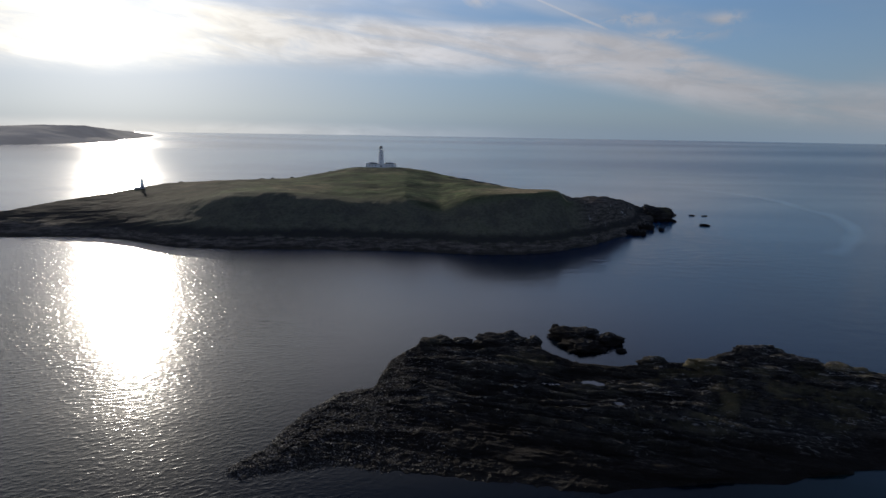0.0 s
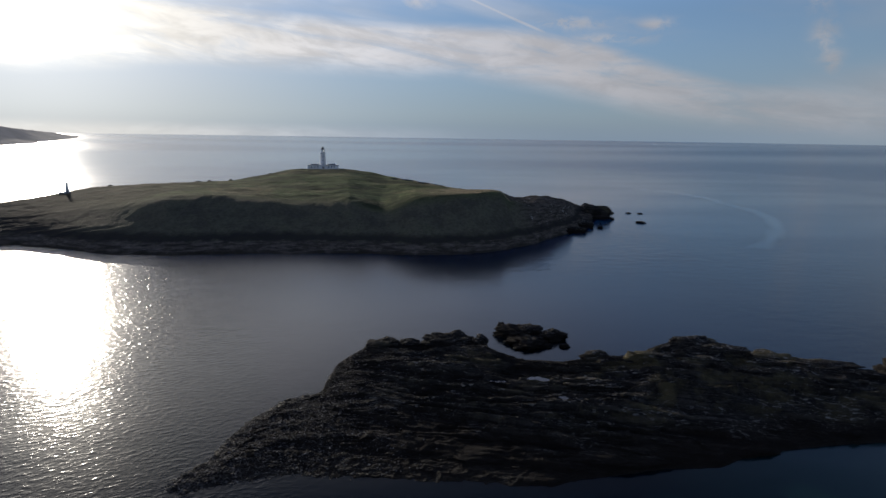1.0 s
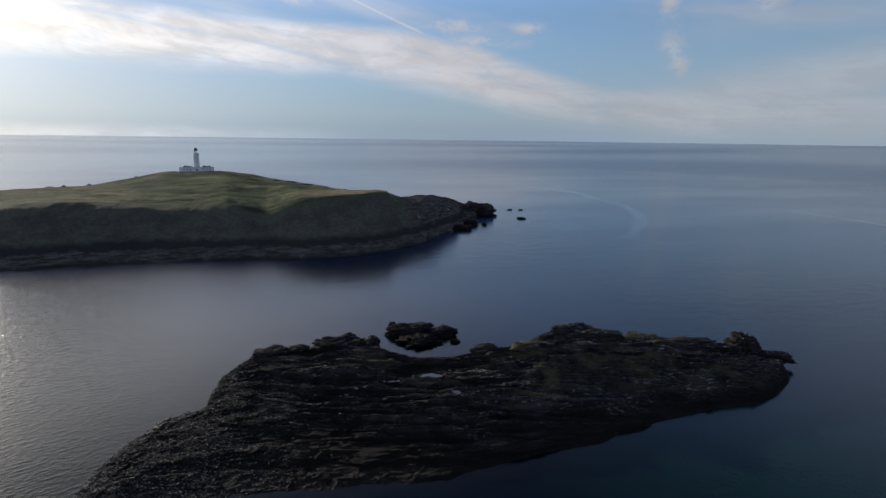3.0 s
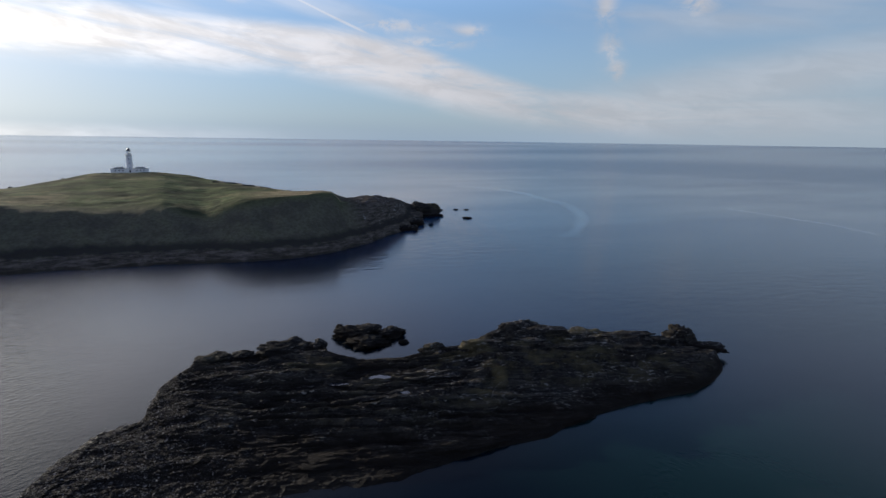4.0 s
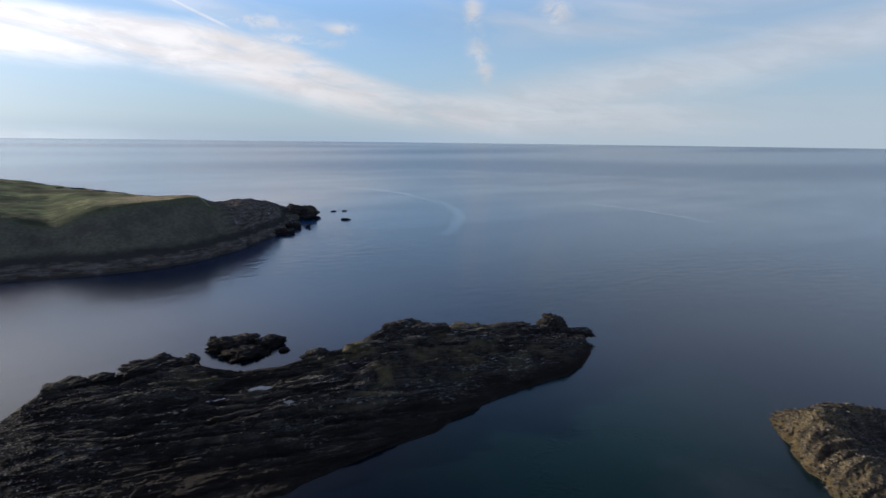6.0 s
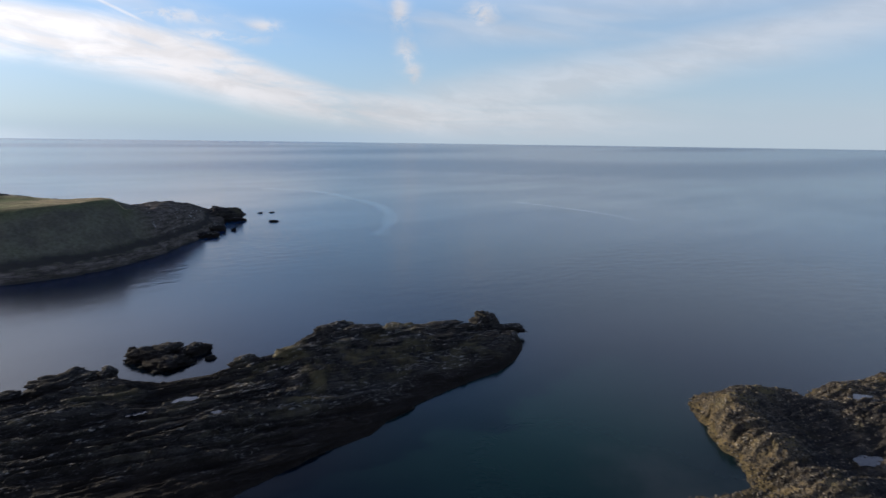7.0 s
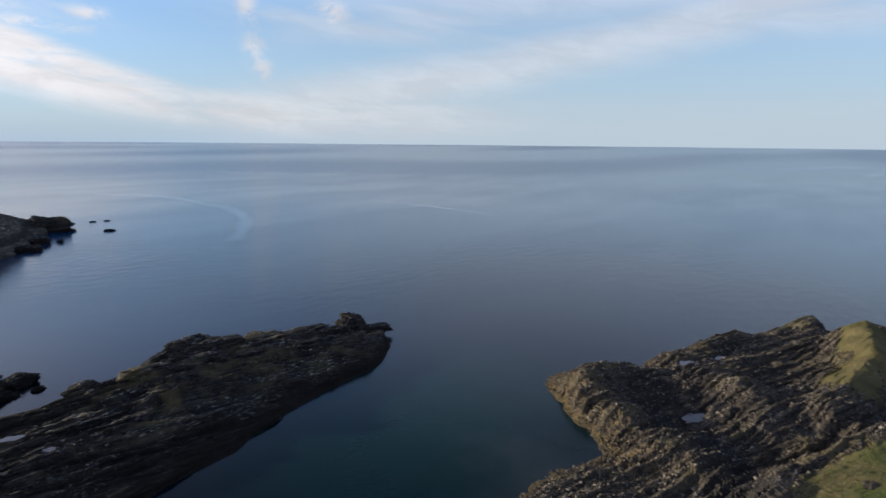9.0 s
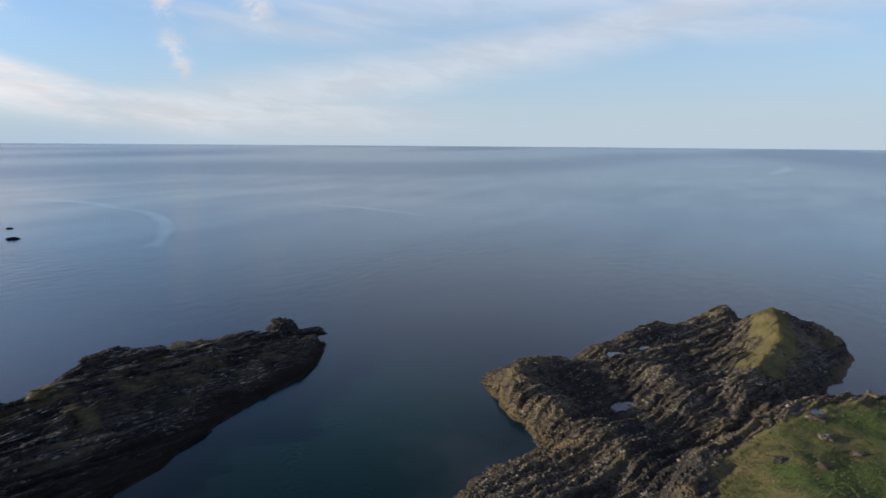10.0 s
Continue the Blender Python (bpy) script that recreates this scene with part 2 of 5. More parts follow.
    # reflection colour painted less red towards the headland
    n.put(s.inputs["Specular Tint"], n.mix(n.step(bearing, 0.15, 0.55), (1.0, 1.0, 1.0), (0.90, 1.0, 1.0)))
    s.inputs["IOR"].default_value = 1.333
    return m


def rock_material(name, dark, mid, pale, lichen, weed, turn, turf=False, wet_line=(0.3, 1.8)):
    """Layered shore rock: seaweed below the tide line, lichen and bird lime above it, turf where the ground carries it."""
    m, n, s = material(name)
    p, (x, y, z), up = place_of(n)
    along = n.mapped(n.mapped(p, (1, 1, 1), (0, 0, -turn)), (0.06, 0.8, 0.8))
    layer = n.noise(along, 1.0, 7.0, 0.68, 0.8)
    patch = n.noise(p, 0.09, 5.0, 0.62)
    spot = n.noise(p, 0.33, 6.0, 0.72)
    grain = n.noise(p, 2.4, 6.0, 0.72)
    c = n.mix(n.step(layer, 0.34, 0.68), dark, mid)
    c = n.mix(n.step(spot, 0.46, 0.66, 0.0, 0.75), c, dark)
    c = n.mix(n.step(n.noise(p, 0.045, 4.0, 0.55, 0.5), 0.46, 0.62, 0.0, 0.5), c, dark)
    c = n.mix(n.step(grain, 0.54, 0.78, 0.0, 0.45), c, pale)
    c = n.mix(n.math("MULTIPLY", n.step(patch, 0.48, 0.66), n.step(z, 1.5, 6.0, 0.0, 0.8)), c, lichen)
    thin = n.noise(n.mapped(n.mapped(p, (1, 1, 1), (0, 0, -turn)), (0.35, 3.2, 3.2)), 1.0, 6.0, 0.7, 0.6)
    lime = n.math("MULTIPLY", n.step(n.noise(p, 0.12, 6.0, 0.75), 0.52, 0.62), n.step(thin, 0.54, 0.64))
    c = n.mix(n.math("MULTIPLY", lime, n.step(up, 0.5, 0.9, 0.0, 0.8)), c, pale)
    fleck = n.noise(n.mapped(n.mapped(p, (1, 1, 1), (0, 0, -turn)), (0.55, 1.7, 1.7)), 1.0, 3.0, 0.6, 0.8)
    fleck = n.math("MULTIPLY", n.step(fleck, 0.57, 0.64), n.step(n.noise(p, 0.05, 3.0, 0.6), 0.40, 0.54, 0.0, 0.9))
    c = n.mix(n.math("MULTIPLY", n.math("MULTIPLY", fleck, n.step(up, 0.3, 0.8)), n.step(z, 0.9, 2.4, 0.0, 0.9)), c, pale)
    wet = n.math("ADD", z, n.math("MULTIPLY", n.math("SUBTRACT", patch, 0.5), 4.0))
    c = n.mix(n.step(wet, wet_line[0], wet_line[1], 0.9, 0.0), c, weed)
    rough = n.step(wet, -0.3, 1.2, 0.55, 0.9)
    relief = n.math("ADD", n.math("ADD", layer, n.math("MULTIPLY", grain, 0.5)), n.math("ADD", spot, n.math("MULTIPLY", thin, 0.8)))
    if turf:
        vein = n.add("ShaderNodeAttribute", attribute_name="basalt").outputs["Fac"]            # a seam of darker stone
        c = n.mix(n.math("MULTIPLY", vein, n.step(grain, 0.3, 0.75, 0.85, 0.55)), c, (0.034, 0.033, 0.033))
        rust = n.add("ShaderNodeAttribute", attribute_name="ochre").outputs["Fac"]             # ochre lichen and wrack on the outer edge
        c = n.mix(n.math("MULTIPLY", rust, n.step(spot, 0.34, 0.6, 0.52, 0.0)), c, (0.255, 0.185, 0.085))
        a = n.add("ShaderNodeAttribute", attribute_name="turf")
        edge = n.math("ADD", a.outputs["Fac"], n.math("MULTIPLY", n.math("SUBTRACT", spot, 0.5), 0.9))
        g = n.mix(n.step(patch, 0.36, 0.62), (0.100, 0.094, 0.036), (0.165, 0.134, 0.064))
        lush = n.add("ShaderNodeAttribute", attribute_name="lush")
        g = n.mix(n.math("MULTIPLY", lush.outputs["Fac"], n.step(n.noise(p, 0.06, 5.0, 0.65), 0.42, 0.58)), g, (0.074, 0.115, 0.030))
        g = n.mix(n.math("MULTIPLY", lush.outputs["Fac"], n.step(n.noise(p, 0.11, 6.0, 0.7), 0.52, 0.64, 0.0, 0.75)), g, (0.030, 0.046, 0.016))
        g = n.mix(n.step(grain, 0.35, 0.75, 0.0, 0.5), g, (0.06, 0.055, 0.02))
        f = n.step(edge, 0.40, 0.62)
        c = n.mix(f, c, g)
        rough = n.math("MAXIMUM", rough, f)
        relief = n.math("MULTIPLY", relief, n.math("SUBTRACT", 1.0, n.math("MULTIPLY", f, 0.6)))
    n.put(s.inputs["Base Color"], c)
    n.put(s.inputs["Roughness"], rough)
    s.inputs["Specular IOR Level"].default_value = 0.12
    bumped(n, s, relief, 0.7, 1.0)
    return m


def island_material():
    """Rough grazing on top, bracken on the brae, dark rock along the tide."""
    m, n, s = material("island_turf")
    p, (x, y, z), up = place_of(n)
    cover = n.add("ShaderNodeAttribute", attribute_name="turf").outputs["Fac"]
    wide = n.noise(n.mapped(p, (0.009, 0.009, 0.02), (0, 0, 8)), 1.0, 5.0, 0.6, 0.8)
    mid = n.noise(p, 0.07, 6.0, 0.65)
    grain = n.noise(p, 0.5, 6.0, 0.7)
    grass = n.mix(n.step(wide, 0.48, 0.66), (0.165, 0.205, 0.088), (0.390, 0.325, 0.180))
    grass = n.mix(n.step(mid, 0.46, 0.72, 0.0, 0.8), grass, (0.065, 0.075, 0.038))
    band = n.noise(n.mapped(p, (0.012, 0.022, 0.05), (0, 0, 6)), 1.0, 6.0, 0.62, 0.8)
    grass = n.mix(n.step(band, 0.47, 0.58, 0.0, 0.9), grass, (0.055, 0.064, 0.036))
    dry = n.math("MULTIPLY", n.math("ADD", n.math("MULTIPLY", n.step(x, 15.0, 60.0), n.step(cover, 0.75, 0.95)), n.step(x, -230.0, -140.0, 0.22, 0.0)), n.step(n.noise(n.mapped(p, (0.008, 0.03, 0.0), (0, 0, -12)), 1.0, 3.0), 0.30, 0.50, 0.0, 0.9))
    tuft = n.noise(n.mapped(p, (0.020, 0.016, 0.0), (0, 0, 15)), 1.0, 7.0, 0.66, 0.5)
    grass = n.mix(n.step(tuft, 0.50, 0.62, 0.0, 0.75), grass, (0.050, 0.060, 0.034))
    grass = n.mix(n.step(tuft, 0.34, 0.46, 0.8, 0.0), grass, (0.36, 0.335, 0.17))
    grass = n.mix(dry, grass, (0.56, 0.43, 0.26))
    tussock = n.noise(n.mapped(p, (0.055, 0.16, 0.2)), 1.0, 6.0, 0.72, 0.4)
    grass = n.mix(n.step(tussock, 0.47, 0.62, 0.0, 0.7), grass, (0.060, 0.068, 0.034))
    grass = n.mix(n.step(tussock, 0.30, 0.42, 0.5, 0.0), grass, (0.40, 0.36, 0.20))
    bank = n.mix(n.step(mid, 0.38, 0.66), (0.105, 0.091, 0.084), (0.215, 0.184, 0.166))
    rock = n.mix(n.step(n.noise(n.mapped(p, (0.10, 0.10, 0.8)), 1.0, 7.0, 0.72), 0.36, 0.66), (0.055, 0.046, 0.040), (0.20, 0.168, 0.142))
    edge = n.math("ADD", cover, n.math("MULTIPLY", n.math("SUBTRACT", mid, 0.5), 1.1))
    bank = n.mix(n.step(edge, -0.45, 0.35, 0.0, 0.85), bank, (0.128, 0.134, 0.072))
    c = n.mix(n.step(edge, 0.2, 0.9), bank, grass)
    heath = n.math("MULTIPLY", n.step(x, -250.0, -150.0, 0.85, 0.0), n.step(mid, 0.34, 0.60, 1.0, 0.55))            # heather on the low western end
    c = n.mix(heath, c, (0.070, 0.054, 0.043))
    crag = n.add("ShaderNodeAttribute", attribute_name="crag").outputs["Fac"]
    scree = n.math("MULTIPLY", n.step(n.noise(p, 0.03, 6.0, 0.78), 0.64, 0.70), n.step(cover, 0.1, 0.4, 0.4, 0.0))
    c = n.mix(n.math("MAXIMUM", scree, crag), c, rock)
    lime = n.math("MULTIPLY", n.step(n.noise(n.mapped(p, (0.3, 0.3, 0.12)), 1.0, 5.0, 0.7), 0.60, 0.66), n.math("MULTIPLY", crag, n.step(z, 4.0, 8.0)))
    c = n.mix(n.math("MULTIPLY", lime, n.step(x, 150.0, 175.0, 0.7, 0.0)), c, (0.60, 0.58, 0.54))            # bird lime on the crag
    c = n.mix(n.step(n.math("ADD", z, n.math("MULTIPLY", n.math("SUBTRACT", mid, 0.5), 8.0)), 4.5, 7.0, 1.0, 0.0), c, rock)
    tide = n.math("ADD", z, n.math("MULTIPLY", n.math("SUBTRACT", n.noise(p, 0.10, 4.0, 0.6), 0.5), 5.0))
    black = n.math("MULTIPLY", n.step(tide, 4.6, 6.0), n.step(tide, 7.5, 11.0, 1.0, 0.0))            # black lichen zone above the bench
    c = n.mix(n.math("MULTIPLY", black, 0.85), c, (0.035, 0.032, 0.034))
    c = n.mix(n.step(tide, 0.4, 1.8, 0.85, 0.0), c, (0.040, 0.034, 0.026))            # wrack at the water
    n.put(s.inputs["Base Color"], n.mix(n.step(grain, 0.35, 0.72, 0.0, 0.55), c, (0.050, 0.050, 0.030)))
    s.inputs["Roughness"].default_value = 0.95
    s.inputs["Specular IOR Level"].default_value = 0.025
    bumped(n, s, n.math("ADD", mid, n.math("MULTIPLY", grain, 0.4)), 1.4, 0.8)
    return m


def hill_material():
    m, n, s = material("far_hills")
    p, xyz, up = place_of(n)
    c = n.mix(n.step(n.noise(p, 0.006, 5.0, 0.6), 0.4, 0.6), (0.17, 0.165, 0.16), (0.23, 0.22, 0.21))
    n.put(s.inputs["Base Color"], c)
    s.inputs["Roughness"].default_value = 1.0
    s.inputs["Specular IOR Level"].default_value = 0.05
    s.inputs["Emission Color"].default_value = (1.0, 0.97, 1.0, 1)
    s.inputs["Emission Strength"].default_value = 0.075          # glow put in for the bright air between, on this far backdrop
    return m


def plain(name, colour, rough=0.7, metal=0.0, wear=0.25, scale=1.5):
    m, n, s = material(name)
    p, xyz, up = place_of(n)
    g = n.noise(p, scale, 6.0, 0.65)
    n.put(s.inputs["Base Color"], n.mix(n.step(g, 0.35, 0.75, 0.0, wear), colour, tuple(0.45 * v for v in colour)))
    s.inputs["Roughness"].default_value, s.inputs["Metallic"].default_value = rough, metal
    bumped(n, s, g, 0.02, 0.5)
    return m


def slick_material():
    """A lane of oil-smooth water that mirrors the low sky."""
    m, n, s = material("slick")
    p, xyz, up = place_of(n)
    s.inputs["Base Color"].default_value = (0.90, 0.95, 1.0, 1)
    s.inputs["Roughness"].default_value = 0.12
    s.inputs["Metallic"].default_value = 1.0                # bright metal stands in for the sky mirrored by smooth water
    uv = n.add("ShaderNodeAttribute", attribute_name="edge").outputs["Fac"]
    f = n.math("MULTIPLY", uv, n.step(n.noise(p, 0.012, 2.0, 0.5), 0.3, 0.7, 0.17, 0.30))
    n.put(s.inputs["Alpha"], f)
    return m


def pane_material():
    m, n, s = material("lantern_glass")
    s.inputs["Base Color"].default_value = (0.75, 0.82, 0.82, 1)
    s.inputs["Roughness"].default_value, s.inputs["Transmission Weight"].default_value = 0.03, 0.8
    return m


def shingle_material(name, dark, pale):
    """Loose stones, no two of one shade."""
    m, n, s = material(name)
    p, xyz, up = place_of(n)
    g = n.add("ShaderNodeNewGeometry")
    shade = n.math("POWER", g.outputs["Random Per Island"], 4.0)
    c = n.mix(shade, dark, pale)
    n.put(s.inputs["Base Color"], n.mix(n.step(n.noise(p, 3.0, 5.0, 0.7), 0.4, 0.7, 0.0, 0.5), c, dark))
    s.inputs["Roughness"].default_value, s.inputs["Specular IOR Level"].default_value = 0.75, 0.25
    return m


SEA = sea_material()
SHINGLE = shingle_material("shingle", (0.026, 0.021, 0.017), (0.27, 0.25, 0.23))
BROWN_SHINGLE = shingle_material("brown_shingle", (0.034, 0.029, 0.023), (0.28, 0.235, 0.175))
ROCK = rock_material("skerry_rock", (0.012, 0.011, 0.010), (0.084, 0.076, 0.066), (0.42, 0.40, 0.37), (0.135, 0.115, 0.062), (0.016, 0.012, 0.009), -15, wet_line=(1.2, 4.3))
SHORE_ROCK = rock_material("headland_rock", (0.029, 0.026, 0.023), (0.182, 0.150, 0.114), (0.43, 0.385, 0.315), (0.205, 0.170, 0.085), (0.125, 0.095, 0.045), -24, True)
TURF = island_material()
HILL = hill_material()
SLICK = slick_material()
WHITEWASH = plain("whitewash", (0.86, 0.85, 0.82), 0.8, 0.0, 0.2, 0.8)
SLATE = plain("slate", (0.13, 0.135, 0.15), 0.6, 0.0, 0.4, 2.0)
IRON = plain("painted_iron", (0.06, 0.06, 0.065), 0.45, 0.4, 0.3, 3.0)
PANE = pane_material()
DARK_PANE = plain("dark_pane", (0.03, 0.035, 0.04), 0.15, 0.0, 0.1, 1.0)
DRYSTONE = plain("drystone", (0.10, 0.095, 0.085), 0.9, 0.0, 0.6, 1.2)
RUBBLE = plain("rubble", (0.42, 0.41, 0.38), 0.9, 0.0, 0.4, 1.2)
POOL = plain("pool_water", (0.045, 0.045, 0.050), 0.12, 0.0, 0.2, 0.3)

# ---- land ----
def lattice(ix, iy, seed):
    h = (ix.astype(np.int64) * 374761393 + iy.astype(np.int64) * 668265263 + seed * 974634777) & 0xFFFFFFFF
    h = ((h ^ (h >> 13)) * 1274126177) & 0xFFFFFFFF
    return ((h ^ (h >> 16)) & 0xFFFF) / 65535.0


def value_noise(x, y, seed=0):
    ix, iy = np.floor(x), np.floor(y)
    fx, fy = x - ix, y - iy
    fx, fy = fx * fx * (3 - 2 * fx), fy * fy * (3 - 2 * fy)
    a, b = lattice(ix, iy, seed), lattice(ix + 1, iy, seed)
    c, d = lattice(ix, iy + 1, seed), lattice(ix + 1, iy + 1, seed)
    return (a + (b - a) * fx) * (1 - fy) + (c + (d - c) * fx) * fy


def fractal(x, y, octaves=4, seed=0, gain=0.5):
    """Between about -1 and 1."""
    total, amp, norm = 0.0, 1.0, 0.0
    for k in range(octaves):
        total = total + amp * (2 * value_noise(x * 2 ** k + 17.3 * k, y * 2 ** k - 9.1 * k, seed + k) - 1)
        norm += amp
        amp *= gain
    return total / norm


def blur(a, n, axis):
    if n < 1:
        return a
    k = np.hanning(2 * n + 3)[1:-1]
    k /= k.sum()
    pad = [(0, 0)] * a.ndim
    pad[axis] = (n, n)
    a = np.pad(a, pad, mode="edge")
    return np.apply_along_axis(lambda v: np.convolve(v, k, "valid"), axis, a)


def smooth_step(v, lo, hi):
    u = np.clip((v - lo) / (hi - lo), 0, 1)
    return u * u * (3 - 2 * u)


def strata(x, y, turn, spacing, seed, bend=1.0):
    """Tilted beds: a saw profile across the strike, which is turned by so many degrees from +x."""
    c, s = math.cos(radians(turn)), math.sin(radians(turn))
    u, v = x * c + y * s, -x * s + y * c
    v = v + bend * spacing * fractal(u / (spacing * 7), v / (spacing * 2.5), 3, seed)
    w = v / spacing
    f = w - np.floor(w)
    lift = lattice(np.floor(w), np.floor(w) * 0, seed + 5)
    cut = value_noise(u / (spacing * 3.2) + 31 * lift, w * 0 + lift * 50, seed + 9)
    return np.where(f < 0.8, f / 0.8, (1 - f) / 0.2) * (0.35 + 0.65 * lift) * smooth_step(cut, 0.15, 0.55)


def beds(x, y, turn, spacing, seed, bend=1.0, steep=0.2):
    """Beds that end in a scarp on the near side and dip gently away from it."""
    c, s = math.cos(radians(turn)), math.sin(radians(turn))
    u, v = x * c + y * s, -x * s + y * c
    v = v + bend * spacing * fractal(u / (spacing * 6), v / (spacing * 2.5), 3, seed)
    w = v / spacing
    f = w - np.floor(w)
    lift = lattice(np.floor(w), np.floor(w) * 0, seed + 5)
    cut = value_noise(u / (spacing * 3.4) + 31 * lift, w * 0 + lift * 50, seed + 9)
    rise = smooth_step(f, 0, steep) * (1 - (np.clip(f - steep, 0, 1) / (1 - steep)) ** 0.9)
    return rise * (0.35 + 0.65 * lift) * smooth_step(cut, 0.15, 0.5)


def sheet_mesh(name, X, Y, Z, keep_above, mat, smooth=True, **covers):
    """A grid of points as one sheet of ground; what lies deep under water is left away."""
    rows, cols = X.shape
    idx = np.arange(rows * cols).reshape(rows, cols)
    quads = np.stack([idx[:-1, :-1], idx[1:, :-1], idx[1:, 1:], idx[:-1, 1:]], -1).reshape(-1, 4)
    z = Z.ravel()
    quads = quads[(z[quads].max(1) > keep_above)]
    used = np.unique(quads)
    remap = np.full(rows * cols, -1)
    remap[used] = np.arange(len(used))
    co = np.stack([X.ravel(), Y.ravel(), z], 1)[used]
    me = bpy.data.meshes.new(name)
    me.from_pydata(co.tolist(), [], remap[quads].tolist())
    me.polygons.foreach_set("use_smooth", np.full(len(quads), smooth))
    me.materials.append(mat)
    for key, values in covers.items():
        me.attributes.new(key, "FLOAT", "POINT").data.foreach_set("value", values.ravel()[used].astype(np.float32))
    me.update()
    return new(name, me)


def terraced(Z, rise, X, Y, seed, amount):
    """Cuts the ground into ledges of about that rise."""
    k = Z / rise + 0.7 * fractal(X / 9, Y / 5, 3, seed)
    f = k - np.floor(k)
    cut = (np.floor(k) + smooth_step(f, 0.55, 0.92)) * rise - (k * rise - Z)
    return Z + amount * (cut - Z)


def level_at(X, Y, Z, x, y, reach):
    """Height at which water would stand about (x, y)."""
    return float(np.percentile(Z[np.hypot(X - x, Y - y) < reach], 45))


def hollow(X, Y, Z, x, y, long, wide, turn, level):
    """Sinks a basin for a pool."""
    c, s = math.cos(radians(turn)), math.sin(radians(turn))
    u, v = ((X - x) * c + (Y - y) * s) / long, (-(X - x) * s + (Y - y) * c) / wide
    r = np.hypot(u, v) + 0.75 * fractal(X / 2.8, Y / 2.2, 3, 77)
    w = 1 - smooth_step(r, 0.75, 1.35)
    return Z * (1 - w) + (level - 0.9) * w


def profile_land(lines, az_step, rows, soften=(4, 3)):
    """Ground spanned between lines such as shore, brow and crest: each has its distance from the origin and its height, both by azimuth."""
    first, last = lines[0][0][0][0], lines[0][0][-1][0]
    az = np.arange(first, last + 1e-6, az_step)
    knots = np.stack([np.interp(az, *zip(*curve)) for line in lines for curve in line], 1)
    knots = blur(knots, soften[0], 0)
    d, z = knots[:, 0::2], knots[:, 1::2]
    u = np.linspace(0, 1, rows)
    D = np.empty((len(az), rows))
    Z = np.empty((len(az), rows))
    for i in range(len(az)):
        D[i] = d[i, 0] + (d[i, -1] - d[i, 0]) * u
        Z[i] = np.interp(D[i], d[i], z[i])
    Z = blur(Z, soften[1], 1)
    A = np.radians(az)[:, None]
    return D * np.sin(A), D * np.cos(A), Z, D, d


# the sea: one sheet, with the lift of its rim that brings the horizon to its height
def swell_of_horizon(r):
    return 51.5 * np.clip((np.asarray(r) - 1800) / 3150, 0, 1) ** 1.25


def build_sea():
    radii = np.concatenate([[0.5], np.geomspace(20, 4950, 90)])
    turn = np.radians(np.arange(0, 360, 1.5))
    z = swell_of_horizon(radii)
    co = [(r * math.sin(a), r * math.cos(a), h) for r, h in zip(radii, z) for a in turn]
    n = len(turn)
    faces = [(i * n + j, i * n + (j + 1) % n, (i + 1) * n + (j + 1) % n, (i + 1) * n + j)
             for i in range(len(radii) - 1) for j in range(n)]
    faces.append(tuple(range(n))[::-1])
    me = bpy.data.meshes.new("water")
    me.from_pydata(co, [], faces)
    me.polygons.foreach_set("use_smooth", np.ones(len(faces), dtype=bool))
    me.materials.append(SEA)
    bm = bmesh.new()
    bm.from_mesh(me)
    bmesh.ops.recalc_face_normals(bm, faces=bm.faces)
    if bm.faces[0].normal.z < 0:
        bmesh.ops.reverse_faces(bm, faces=bm.faces)
    bm.to_mesh(me)
    bm.free()
    return tagged(new("water", me), "calm blue-grey sea with a fine ripple reaching the horizon", "sea", kind="structure")


build_sea()

